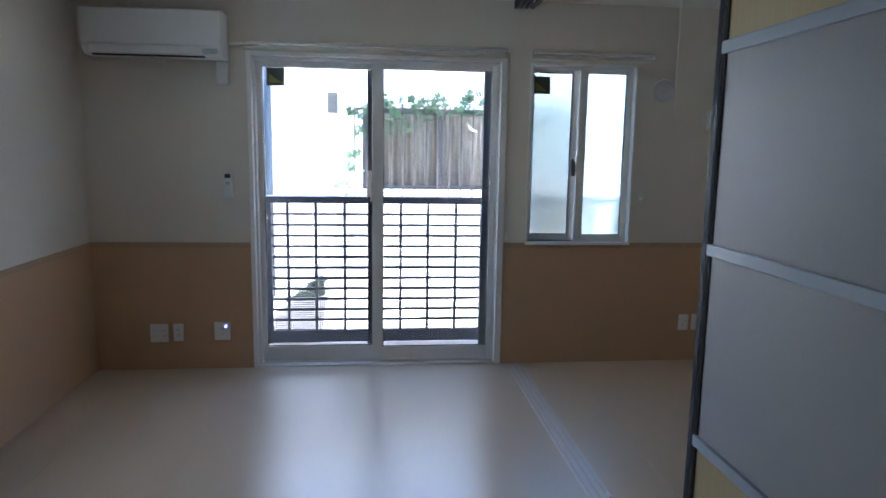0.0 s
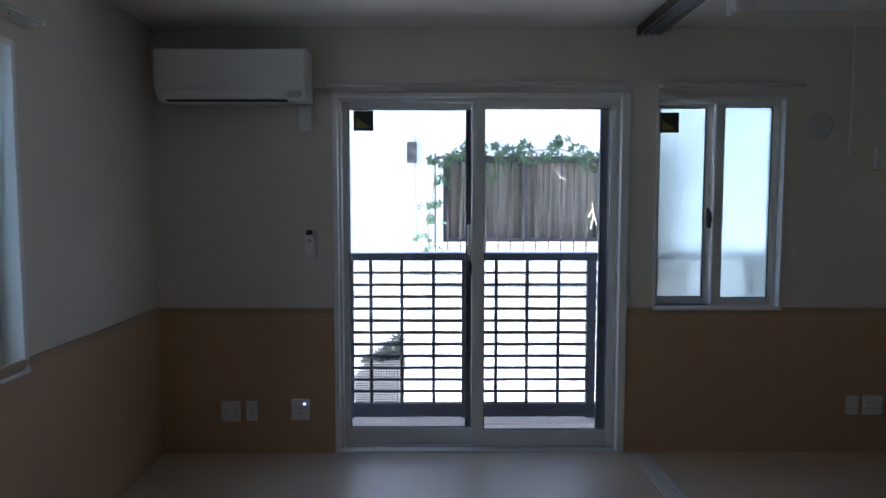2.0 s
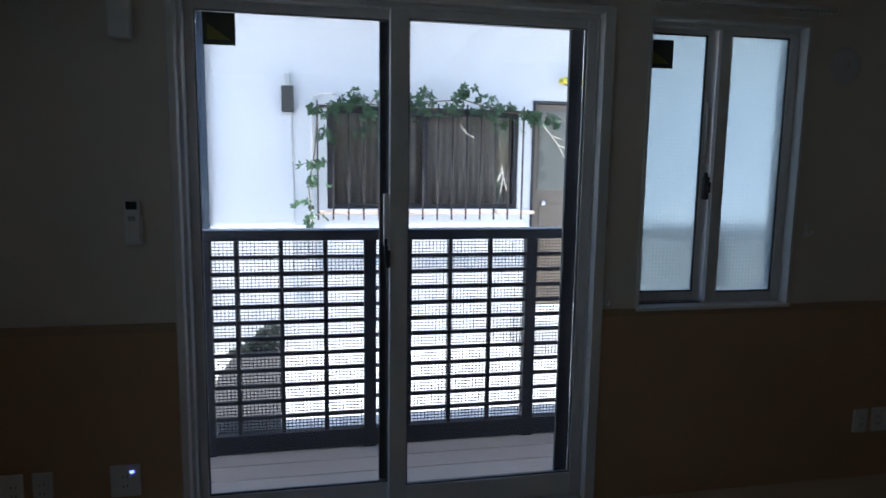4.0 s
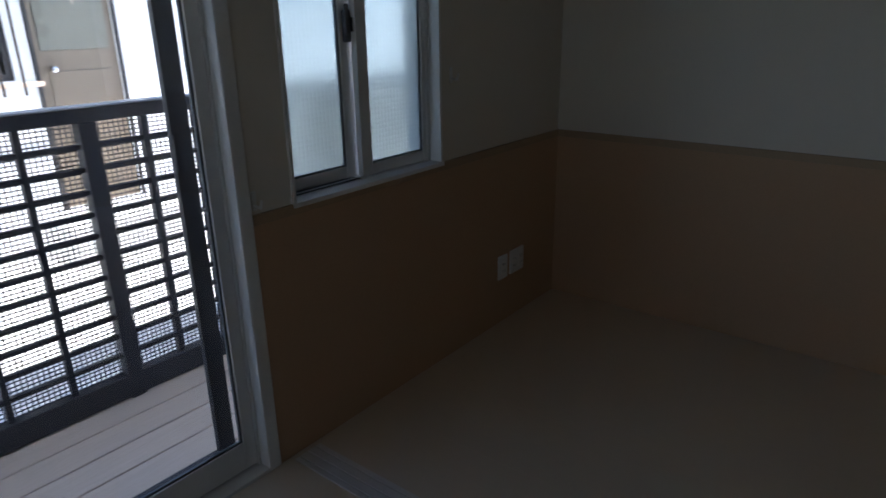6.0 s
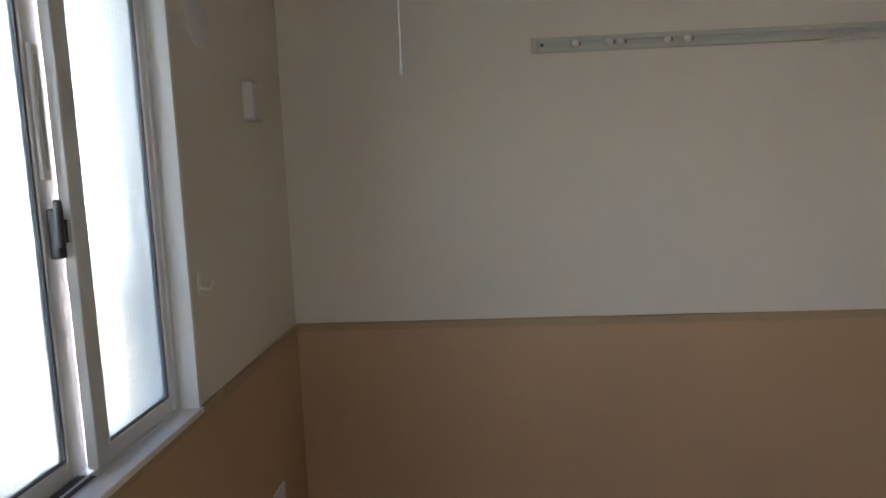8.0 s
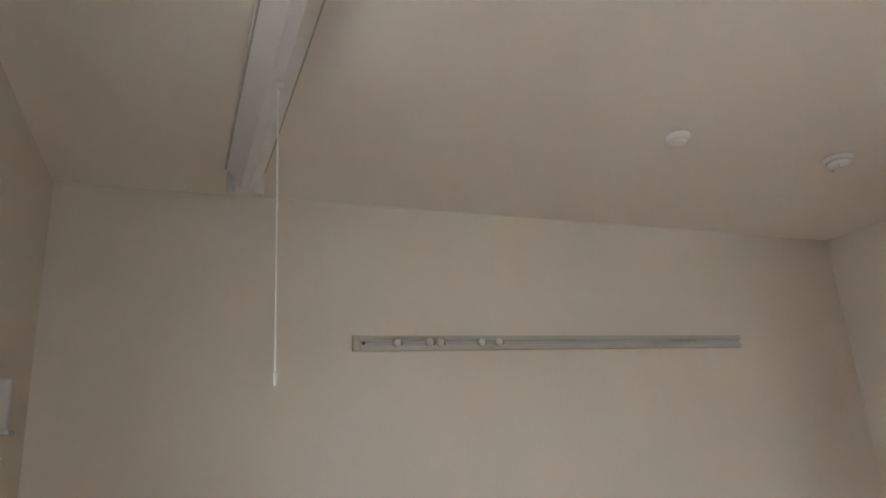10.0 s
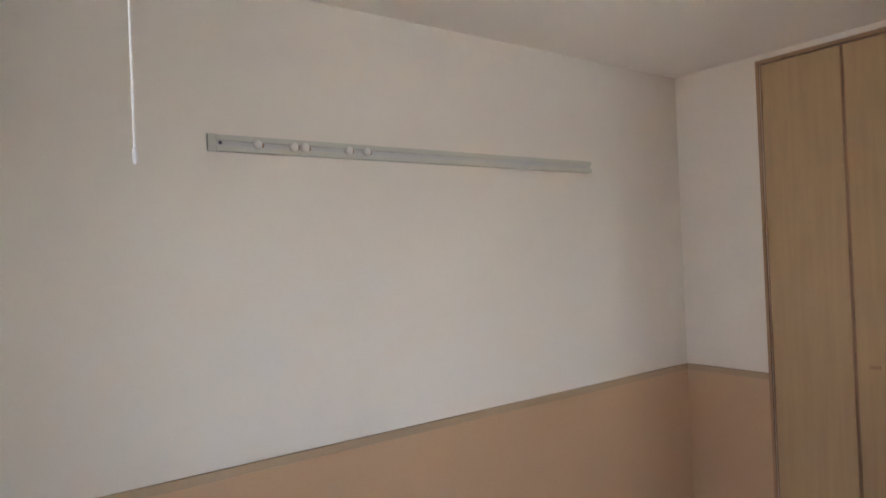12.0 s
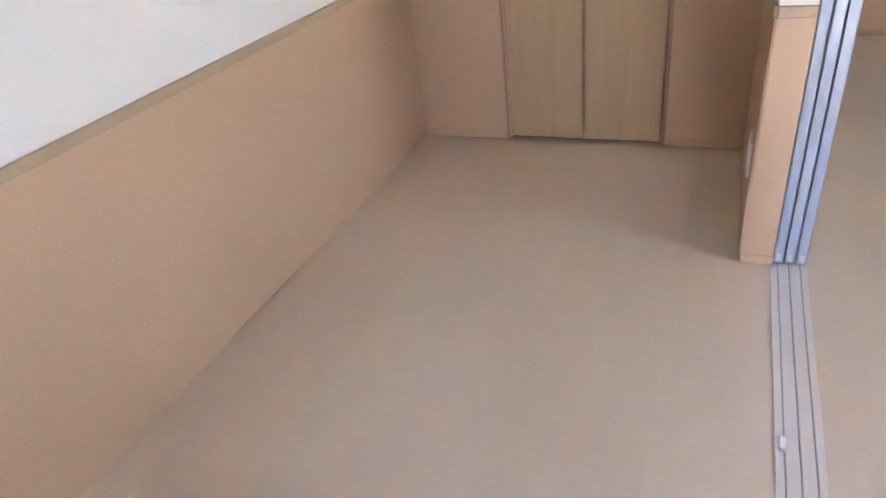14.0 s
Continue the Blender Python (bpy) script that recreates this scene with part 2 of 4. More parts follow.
VY0, VY1, VZ0, VZ1 = -2.06, -1.18, 0.785, 1.985  # west window opening
CX0, CX1, CZ = 3.196, 3.915, 2.315   # closet opening
PW, PE, PY = 2.747, 2.844, -2.54     # partition stub
T = 0.16

structure("wall_north", boxes((-T, DX0, 0, T, -0.1, H), (DX0, DX1, 0, T, DZ, H), (DX1, WX0, 0, T, -0.1, H), (WX0, WX1, 0, T, -0.1, WZ0),
                              (WX0, WX1, 0, T, WZ1, H), (WX1, E + T, 0, T, -0.1, H)), WALLPAPER, "white papered wall with a balcony door and a window", "wall")
structure("wall_east", boxes((E, E + T, SOUTH, 0, -0.1, H)), WALLPAPER, "white papered wall above a tan wainscot", "wall")
structure("wall_south_east", boxes((PE, CX0, S - 0.1, S, -0.1, H), (CX1, E, S - 0.1, S, -0.1, H), (CX0, CX1, S - 0.1, S, CZ, H)), WALLPAPER, "white papered wall round a closet", "wall")
structure("wall_partition", boxes((PW, PE, SOUTH, PY, -0.1, H), bevel=0.003), WALLPAPER, "white papered partition stub between the two rooms", "wall")
structure("wall_west", boxes((-T, 0, SOUTH, VY0, -0.1, H), (-T, 0, VY1, 0, -0.1, H), (-T, 0, VY0, VY1, -0.1, VZ0), (-T, 0, VY0, VY1, VZ1, H)), WALLPAPER, "white papered wall with a frosted window", "wall")
structure("wall_south", boxes((-T, E + T, SOUTH - T, SOUTH, -0.1, H)), WALLPAPER, "plain white papered wall", "wall")
structure("ceiling", boxes((-T, E + T, SOUTH - T, T, H, H + 0.15)), CEILING, "white papered ceiling", "ceiling")
# Unseen wall and roof strip, added to block sky and shade the yard.
structure("shade_wall_above", boxes((-T, E + T, 0, T, H + 0.151, 5.45)), STUCCO, "unseen stucco wall added above to shade the yard", "wall")
structure("shade_roof_strip", boxes((-0.7, E + 0.7, -0.5, 0.52, 5.451, 5.60)), ROOFTILE, "unseen dark roof strip added to set the yard's shadow edge", "roof")
structure("closet_back", boxes((PE, E, -4.2, -4.1, -0.1, H)), WALLPAPER, "plain wall behind the closet", "wall")

WT = 0.006
CAPZ = 0.828


def wainscot(name, rows, way):
    """Tan sheet below the cap line; rows are runs along one wall. way: inward normal."""
    sheets, caps, feet = [], [], []
    for a, b, f in rows:
        for lst, z0, z1, t in ((sheets, 0.0, CAPZ - 0.032, WT), (caps, CAPZ - 0.032, CAPZ, WT + 0.006), (feet, 0.0, 0.035, WT + 0.004)):
            if way == "-y":
                lst.append((a, b, f - t, f + 0.001, z0, z1))
            elif way == "+y":
                lst.append((a, b, f - 0.001, f + t, z0, z1))
            elif way == "-x":
                lst.append((f - t, f + 0.001, a, b, z0, z1))
            else:
                lst.append((f - 0.001, f + t, a, b, z0, z1))
    w = structure(name, boxes(*sheets), WAINSCOT, "tan laminate wainscot on the lower wall", "wainscot")
    part("cap", boxes(*caps, bevel=0.003), CAP, w, "brown cap moulding")
    if way == "+y":
        part("baseboard", boxes(*feet, bevel=0.002), WAINSCOT, w)
    return w


wainscot("wainscot_north", [(0.0, 0.975, 0), (2.608, E, 0)], "-y")
wainscot("wainscot_east", [(S, 0, E)], "-x")
wainscot("wainscot_south_east", [(PE, CX0 - 0.0165, S), (CX1 + 0.0165, E, S)], "+y")
wainscot("wainscot_west", [(SOUTH, 0, 0)], "+x")
wainscot("wainscot_partition_end", [(PW, PE, PY)], "+y")
wainscot("wainscot_partition_east", [(S, PY, PE)], "+x")
wainscot("wainscot_south", [(0, PW, SOUTH)], "+y")

# ---- balcony door ----


def window_frame_parts(ob, x0, x1, y0, y1, z0, z1, w, material, name="window_frame"):
    part(name, boxes((x0, x0 + w, y0, y1, z0, z1), (x1 - w, x1, y0, y1, z0, z1), (x0 + w, x1 - w, y0, y1, z1 - w, z1), (x0 + w, x1 - w, y0, y1, z0, z0 + w), bevel=0.002), material, ob)


def sash(ob, x0, x1, y0, y1, z0, z1, left, right, top, bottom, pane, pane_label, name="sash"):
    """A sliding sash: stiles, rails, gasket and pane."""
    s = part(name, boxes((x0, x0 + left, y0, y1, z0, z1), (x1 - right, x1, y0, y1, z0, z1), (x0 + left, x1 - right, y0 + 0.002, y1 - 0.002, z1 - top, z1),
                         (x0 + left, x1 - right, y0 + 0.002, y1 - 0.002, z0, z0 + bottom), bevel=0.0025), SASH, ob, "silver-beige aluminium sash")
    gx0, gx1, gz0, gz1, g = x0 + left, x1 - right, z0 + bottom, z1 - top, 0.006
    ym = (y0 + y1) / 2
    part("gasket", boxes((gx0, gx0 + g, ym - 0.006, ym + 0.006, gz0, gz1), (gx1 - g, gx1, ym - 0.006, ym + 0.006, gz0, gz1),
                         (gx0 + g, gx1 - g, ym - 0.006, ym + 0.006, gz0, gz0 + g), (gx0 + g, gx1 - g, ym - 0.006, ym + 0.006, gz1 - g, gz1)), GASKET, s)
    p = part("pane", boxes((gx0, gx1, ym - 0.002, ym + 0.002, gz0, gz1)), pane, s, pane_label)
    p.visible_shadow = False
    return s


def sticker(x, z, y, size):
    st = thing("glass_sticker", (x, y, z), "dark olive sticker with a yellow triangle on the glass", "sticker", "stickers on the glass")
    part("backing", boxes((x, x + size, y - 0.001, y, z - size, z)), OLIVE, st)
    bm = bmesh.new()
    f = [bm.verts.new((x + size * u, y - 0.0015, z - size * v)) for u, v in ((0.14, 0.34), (0.86, 0.84), (0.14, 0.84))]
    bm.faces.new(f)
    ext = bmesh.ops.extrude_face_region(bm, geom=bm.faces[:])
    bmesh.ops.translate(bm, verts=[v for v in ext["geom"] if isinstance(v, bmesh.types.BMVert)], vec=(0, -0.0006, 0))
    part("triangle", bm, STICKERYELLOW, st, "faded yellow triangle")
    return st


door = thing("door_1", (1.79, 0.08, 0), "two-leaf sliding glass balcony door in beige aluminium, closed", "door", kind="structure")
part("casing", boxes((0.977, 1.005, -0.012, T, 0, 2.010), (2.562, 2.607, -0.012, 0.066, 0, 2.010), (1.005, 2.562, -0.012, T, 1.984, 2.010), bevel=0.004), WHITETRIM, door, "white painted casing")
part("door_frame", boxes((1.0055, 1.020, 0.03, 0.15, 0.0, 1.983), (2.553, 2.5615, 0.03, 0.066, 0.0, 1.983), (2.588, 2.604, 0.067, 0.15, 0.0, 1.983), (1.020, 2.553, 0.03, 0.15, 1.965, 1.983), bevel=0.002), SASH, door)
part("threshold", boxes((1.003, 2.602, -0.01, 0.15, -0.02, 0.012), (1.03, 2.55, 0.048, 0.054, 0.012, 0.022), (1.03, 2.55, 0.085, 0.091, 0.012, 0.022), bevel=0.002), SASH, door, "grooved aluminium threshold")
s_left = sash(door, 1.0215, 1.800, 0.078, 0.104, 0.022, 1.968, 0.032, 0.055, 0.035, 0.092, CLEAR, "clear glass pane")
s_right = sash(door, 1.745, 2.552, 0.036, 0.064, 0.022, 1.968, 0.068, 0.039, 0.035, 0.092, CLEAR, "clear glass pane")
part("pull", boxes((1.722, 1.742, 0.030, 0.060, 1.09, 1.29), bevel=0.004), WHITETRIM, s_right, "pale moulded pull handle")
part("latch", boxes((1.728, 1.745, 0.018, 0.050, 1.01, 1.075), (1.722, 1.732, 0.012, 0.030, 1.03, 1.12), bevel=0.003), BLACK, s_right, "dark crescent latch")
sticker(1.083, 1.925, 0.088, 0.112)
screen = thing("insect_screen", (2.11, 0.125, 0.02), "dark-framed sliding insect screen outside the glass", "insect screen")
part("frame", boxes((1.712, 1.757, 0.112, 0.134, 0.022, 1.965), (2.474, 2.530, 0.112, 0.134, 0.022, 1.965), (1.757, 2.474, 0.114, 0.132, 0.022, 0.075), (1.757, 2.474, 0.114, 0.132, 1.94, 1.965), bevel=0.003), BLACK, screen)
part("pull", boxes((2.474, 2.484, 0.106, 0.112, 0.96, 1.06), bevel=0.002), BLACK, screen)

# ---- north window ----
win = thing("window_1", (3.11, 0.08, WZ0), "two-leaf sliding window with frosted patterned glass, closed", "window", kind="structure")
part("casing", boxes((WX0 - 0.008, WX0 + 0.004, -0.010, 0.15, WZ0, WZ1 + 0.008), (WX1 - 0.004, WX1 + 0.008, -0.010, 0.15, WZ0, WZ1 + 0.008), (WX0 + 0.004, WX1 - 0.004, -0.010, 0.15, WZ1 - 0.004, WZ1 + 0.008), bevel=0.002), WHITETRIM, win, "white painted casing")
part("window_sill", boxes((WX0 - 0.012, WX1 + 0.012, -0.015, 0.15, WZ0 - 0.013, WZ0 + 0.003), bevel=0.003), WHITETRIM, win, "white projecting sill board")
window_frame_parts(win, WX0 + 0.006, WX1 - 0.006, 0.038, 0.13, WZ0 - 0.010, WZ1 - 0.004, 0.016, SASH)
part("track", boxes((WX0 + 0.024, WX1 - 0.024, 0.050, 0.055, WZ0 + 0.003, WZ0 + 0.010), (WX0 + 0.024, WX1 - 0.024, 0.084, 0.089, WZ0 + 0.003, WZ0 + 0.010)), SASH, win)
# Near-black strips put the shade of the empty track into colour.
part("track_shade", boxes((WX0 + 0.024, 3.078, 0.0385, 0.049, WZ0 + 0.0065, WZ0 + 0.009), (WX0 + 0.024, 3.078, 0.056, 0.076, WZ0 + 0.0065, WZ0 + 0.009)), RUBBERSHADE, win, "dark strip painted for the shade in the open track")
w_left = sash(win, 2.776, 3.115, 0.077, 0.099, WZ0 + 0.010, WZ1 - 0.012, 0.022, 0.055, 0.026, 0.036, FROST, "frosted patterned glass pane")
w_right = sash(win, 3.098, 3.440, 0.043, 0.067, WZ0 + 0.010, WZ1 - 0.012, 0.048, 0.024, 0.026, 0.036, FROST, "frosted patterned glass pane")
part("latch", boxes((3.072, 3.094, 0.056, 0.077, 1.270, 1.366), bevel=0.004), LATCH, w_left, "dark grey crescent latch")
part("latch_lever", boxes((3.062, 3.078, 0.044, 0.0565, 1.292, 1.384), bevel=0.005), LATCH, w_left, "curved latch lever")
part("latch_keeper", boxes((3.090, 3.0975, 0.046, 0.064, 1.300, 1.345), bevel=0.002), STEEL, w_right, "small metal latch keeper")
part("pull", boxes((3.068, 3.094, 0.069, 0.0775, 1.42, 1.67), bevel=0.003), WHITETRIM, w_left, "pale pull strip")
part("pull_groove", boxes((3.076, 3.087, 0.0675, 0.070, 1.44, 1.65), bevel=0.0005), VENTGREY, w_left, "grey finger groove")
sticker(2.795, 1.915, 0.084, 0.112)

# ---- west window ----
wwin = thing("window_2", (-0.08, -1.62, VZ0), "two-leaf sliding window with frosted glass, closed", "window", kind="structure")


def west(*rows, bevel=0.0):
    """Boxes given as on a north wall (along, depth outward, height), turned onto the west wall."""
    return boxes(*[(-d1, -d0, a0, a1, z0, z1) for a0, a1, d0, d1, z0, z1 in rows], bevel=bevel)


part("casing", west((VY0 - 0.018, VY0 + 0.006, -0.012, 0.15, VZ0, VZ1 + 0.02), (VY1 - 0.006, VY1 + 0.018, -0.012, 0.15, VZ0, VZ1 + 0.02), (VY0 + 0.006, VY1 - 0.006, -0.012, 0.15, VZ1 - 0.004, VZ1 + 0.02), bevel=0.003), WHITETRIM, wwin, "white painted casing")
part("window_sill", west((VY0 - 0.022, VY1 + 0.022, -0.016, 0.15, VZ0 - 0.013, VZ0 + 0.003), bevel=0.003), WHITETRIM, wwin, "white projecting sill board")
part("window_frame", west((VY0 + 0.006, VY0 + 0.024, 0.07, 0.15, VZ0 + 0.006, VZ1 - 0.004), (VY1 - 0.024, VY1 - 0.006, 0.07, 0.15, VZ0 + 0.006, VZ1 - 0.004),
                          (VY0 + 0.024, VY1 - 0.024, 0.07, 0.15, VZ0 + 0.006, VZ0 + 0.024), (VY0 + 0.024, VY1 - 0.024, 0.07, 0.15, VZ1 - 0.022, VZ1 - 0.004), bevel=0.002), SASH, wwin)
for a0, a1, d0, d1 in ((VY0 + 0.022, -1.59, 0.112, 0.134), (-1.65, VY1 - 0.022, 0.078, 0.102)):
    z0, z1 = VZ0 + 0.028, VZ1 - 0.02
    s = part("sash", west((a0, a0 + 0.045, d0, d1, z0, z1), (a1 - 0.045, a1, d0, d1, z0, z1), (a0 + 0.045, a1 - 0.045, d0 + 0.002, d1 - 0.002, z0, z0 + 0.045), (a0 + 0.045, a1 - 0.045, d0 + 0.002, d1 - 0.002, z1 - 0.03, z1), bevel=0.0025), SASH, wwin, "silver-beige aluminium sash")
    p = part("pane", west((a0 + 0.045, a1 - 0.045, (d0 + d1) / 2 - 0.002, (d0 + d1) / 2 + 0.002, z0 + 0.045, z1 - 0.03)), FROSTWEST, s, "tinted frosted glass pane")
    p.visible_shadow = False
    part("gasket", west((a0 + 0.045, a0 + 0.051, d0 + 0.006, d1 - 0.006, z0 + 0.045, z1 - 0.03), (a1 - 0.051, a1 - 0.045, d0 + 0.006, d1 - 0.006, z0 + 0.045, z1 - 0.03), (a0 + 0.051, a1 - 0.051, d0 + 0.006, d1 - 0.006, z0 + 0.045, z0 + 0.051)), RUBBERSHADE, s)

# ---- curtain rails ----


def curtain_rail(x0, x1, z, label):
    """A slotted rail in front of a backing board along the north wall."""
    r = thing("curtain_rail", ((x0 + x1) / 2, -0.05, z), label, "curtain rail", "curtain rails")
    part("backing_board", boxes((x0, x1 - 0.02, -0.011, 0.0, z - 0.030, z + 0.024), bevel=0.002), WALLTRIM, r, "painted backing board")
    y = -0.047
    part("rail", boxes((x0, x1, y - 0.010, y + 0.010, z + 0.003, z + 0.007), (x0, x1, y - 0.010, y - 0.0075, z - 0.008, z + 0.003), (x0, x1, y + 0.0075, y + 0.010, z - 0.008, z + 0.003),
                       (x0, x1, y - 0.0075, y - 0.0030, z - 0.008, z - 0.006), (x0, x1, y + 0.0030, y + 0.0075, z - 0.008, z - 0.006), bevel=0.0007), RAILGLOSS, r, "glossy white slotted rail")
    # Dark strip laid in the hollow rail as the slot's shade.
    part("slot_shade", boxes((x0 + 0.003, x1 - 0.003, y - 0.0074, y + 0.0074, z + 0.0014, z + 0.0029)), RUBBERSHADE, r, "dark strip for the shade inside the slot")
    for x in (x0, x1):
        part("end_cap", boxes((x - 0.006, x + 0.006, y - 0.011, y + 0.011, z - 0.011, z + 0.009), bevel=0.0025), PLASTIC, r)
    count = 4 if x1 - x0 > 1.2 else 2
    for k in range(count):
        x = x0 + 0.14 + (x1 - x0 - 0.28) * k / (count - 1)
        b = part("bracket", boxes((x - 0.009, x + 0.009, -0.058, -0.011, z + 0.0072, z + 0.010), (x - 0.009, x + 0.009, -0.014, -0.011, z - 0.012, z + 0.014), bevel=0.0015), PLASTIC, r)
        part("screw", turned([(0.004, 0), (0.004, 0.0015), (0.002, 0.002)], (x, -0.014, z - 0.004), "-Y", 10), LATCH, b, smooth=True)
    for k in range(4):
        x = x1 - 0.03 - 0.016 * k
        part("runner", boxes((x - 0.004, x + 0.004, y - 0.003, y + 0.003, z - 0.024, z - 0.004), bevel=0.0015), PLASTIC, r)
    return r


curtain_rail(0.96, 2.60, 2.046, "white slotted curtain rail above the balcony door")
curtain_rail(2.76, 3.545, 2.042, "short white slotted curtain rail above the window")
wr = curtain_rail(-0.45, 0.45, 2.10, "white slotted curtain rail above the frosted window")
wr.matrix_basis = pose(0.05, -1.50, 2.10, 0, 0, 90)

# ---- head rail, floor track, sliding panels ----
head = thing("head_rail", (2.694, -1.3, H), "dark-sided triple aluminium head rail of the sliding partition", "rail", kind="structure")
for x0, x1 in ((2.634, 2.639), (2.749, 2.754)):
    part("side", boxes((x0, x1, PY, -0.002, H - 0.048, H), bevel=0.0015), DARKWOODSHADE, head, "dark brown side strip")
part("channel", boxes((2.639, 2.749, PY, -0.003, H - 0.022, H)), DARKWOODSHADE, head, "dark inside of the channel")
for x0, x1 in ((2.6392, 2.652), (2.6755, 2.6855), (2.7085, 2.7185), (2.738, 2.7488)):
    part("rib", boxes((x0, x1, PY, -0.003, H - 0.046, H - 0.022), bevel=0.0015), ALU, head, "aluminium rib")
track = thing("floor_track", (2.70, -1.3, 0), "triple aluminium floor track of the sliding partition", "track", kind="structure")
part("groove_base", boxes((2.646, 2.750, S, -0.03, 0.0006, 0.002)), GROOVE, track, "brown groove")
for x0, x1 in ((2.645, 2.6625), (2.6665, 2.6955), (2.6995, 2.7285), (2.7325, 2.751)):
    part("rib", boxes((x0, x1, S, -0.03, 0.0015, 0.006), bevel=0.0012), TRACK, track)
part("stopper", boxes((2.728, 2.742, -1.775, -1.735, 0.003, 0.016), bevel=0.003), WHITETRIM, track, "small white stopper")


def sliding_panel(x0, y1):
    """Aluminium-framed partition panel in a closed stack."""
    w, t = 0.86, 0.029
    y0, x1, top = y1 - w, x0 + 0.029, H - 0.035
    p = thing("sliding_panel", (x0 + t / 2, y1 - w / 2, 0.008), "grey translucent sliding panel in an aluminium frame, pushed open", "sliding door", "stacked sliding panels")
    for a, b in ((y0, y0 + 0.028), (y1 - 0.028, y1)):
        part("stile", boxes((x0, x1, a, b, 0.012, top), bevel=0.003), ALU, p)
    for z, h in ((0.012, 0.04), (0.615, 0.032), (1.152, 0.032), (1.675, 0.032), (top - 0.04, 0.04)):
        part("rail", boxes((x0 - 0.001, x1 + 0.001, y0 + 0.028, y1 - 0.028, z, z + h), bevel=0.003), ALU, p)
    for z0, z1, m, lab in ((0.052, 0.615, YELLOWWOOD, "yellowish wood panel"), (0.647, 1.152, PANELSHEET, "grey translucent sheet"), (1.184, 1.675, PANELSHEET, "grey translucent sheet"), (1.707, top - 0.04, YELLOWWOOD, "yellowish wood panel")):
        part("infill", boxes((x0 + 0.010, x1 - 0.010, y0 + 0.028, y1 - 0.028, z0, z1)), m, p, lab)
    part("gasket", boxes((x0 + 0.0055, x1 - 0.0055, y1 - 0.040, y1 - 0.028, 0.052, top - 0.04)), RUBBERSHADE, p, "dark edge seal")
    for a, b in ((y0, y0 + 0.028), (y1 - 0.026, y1 - 0.004)):
        part("stile_face", boxes((x0 - 0.0012, x0 + 0.001, a, b, 0.014, top - 0.002)), RUBBERSHADE, p, "dark stile facing")
    part("end_cap", boxes((x0 + 0.007, x1 - 0.007, y1 - 0.02, y1 + 0.002, 0.022, 0.05), bevel=0.002), OLDPLASTIC, p)
    return p


for x in (2.650, 2.683, 2.716):
    sliding_panel(x, PY + 0.006)

# ---- closet ----
closet = thing("closet_door", ((CX0 + CX1) / 2, S, 0), "pair of tall wood-grain folding closet doors, closed", "closet door")
part("jamb", boxes((CX0 - 0.016, CX0, S - 0.09, S + 0.009, 0, CZ + 0.018), (CX1, CX1 + 0.016, S - 0.09, S + 0.009, 0, CZ + 0.018), (CX0, CX1, S - 0.09, S + 0.009, CZ, CZ + 0.018), bevel=0.002), JAMB, closet, "thin wooden jamb")
XM = 3.551
for a, b in ((CX0 + 0.003, XM - 0.002), (XM + 0.002, CX1 - 0.003)):
    d = part("leaf", boxes((a + 0.006, b - 0.006, S - 0.030, S + 0.001, 0.014, CZ - 0.006), bevel=0.002), CLOSET, closet, "plain wood-grain leaf")
    for u, v in ((a, a + 0.006), (b - 0.006, b)):
        part("edge_strip", boxes((u, v, S - 0.032, S + 0.003, 0.012, CZ - 0.005), bevel=0.002), JAMB, d, "brown edge strip")
    if a < 3.4:
        part("handle", boxes((3.450, 3.492, S + 0.0005, S + 0.014, 0.901, 0.916), bevel=0.004), JAMB, d, "small brown handle")
# Dark sheet behind the leaves, shade of the gaps given as colour.
part("gap_shade", boxes((CX0, CX1, S - 0.06, S - 0.05, 0.0, CZ)), DARKWOODSHADE, closet)

# ---- air conditioner ----
ac = thing("air_conditioner", (0.5, 0, 1.94), "white wall-mounted split air conditioner, switched off", "air conditioner")
prof = [(-0.004, 1.945), (-0.12, 1.937), (-0.17, 1.945), (-0.205, 1.975), (-0.215, 2.02), (-0.218, 2.17), (-0.205, 2.198), (-0.17, 2.207), (-0.004, 2.207)]
bm = bmesh.new()
ring0 = [bm.verts.new((0.105, y, z)) for y, z in prof]
ring1 = [bm.verts.new((0.876, y, z)) for y, z in prof]
for k in range(len(prof)):
    j = (k + 1) % len(prof)
    bm.faces.new((ring0[k], ring0[j], ring1[j], ring1[k]))
bm.faces.new(ring0[::-1])
bm.faces.new(ring1)
bmesh.ops.bevel(bm, geom=[e for e in bm.edges], offset=0.004, segments=2, affect='EDGES', profile=0.5)
part("body", bm, PLASTIC, ac)
part("front_panel", boxes((0.112, 0.869, -0.2225, -0.2185, 1.998, 2.190), bevel=0.0018), PLASTIC, ac, "smooth white front panel")
part("louvre", boxes((0.150, 0.770, -0.214, -0.206, 1.950, 1.992), bevel=0.003), PLASTIC, ac, "closed white louvre")
part("air_slot", boxes((0.150, 0.775, -0.172, -0.150, 1.9385, 1.947)), BLACK, ac, "dark air slot")
part("receiver_window", boxes((0.785, 0.857, -0.2145, -0.2085, 1.955, 1.985), bevel=0.002), OLDPLASTIC, ac)
duct = thing("pipe_cover", (0.86, 0, 1.78), "white plastic pipe cover on the wall below the air conditioner", "pipe cover")
part("box", boxes((0.808, 0.876, -0.055, 0, 1.80, 1.936), bevel=0.008), PLASTIC, duct)
part("cable_channel", boxes((0.876, 0.974, -0.016, 0, 2.034, 2.056), bevel=0.003), WHITETRIM, duct)

# ---- wall plates ----


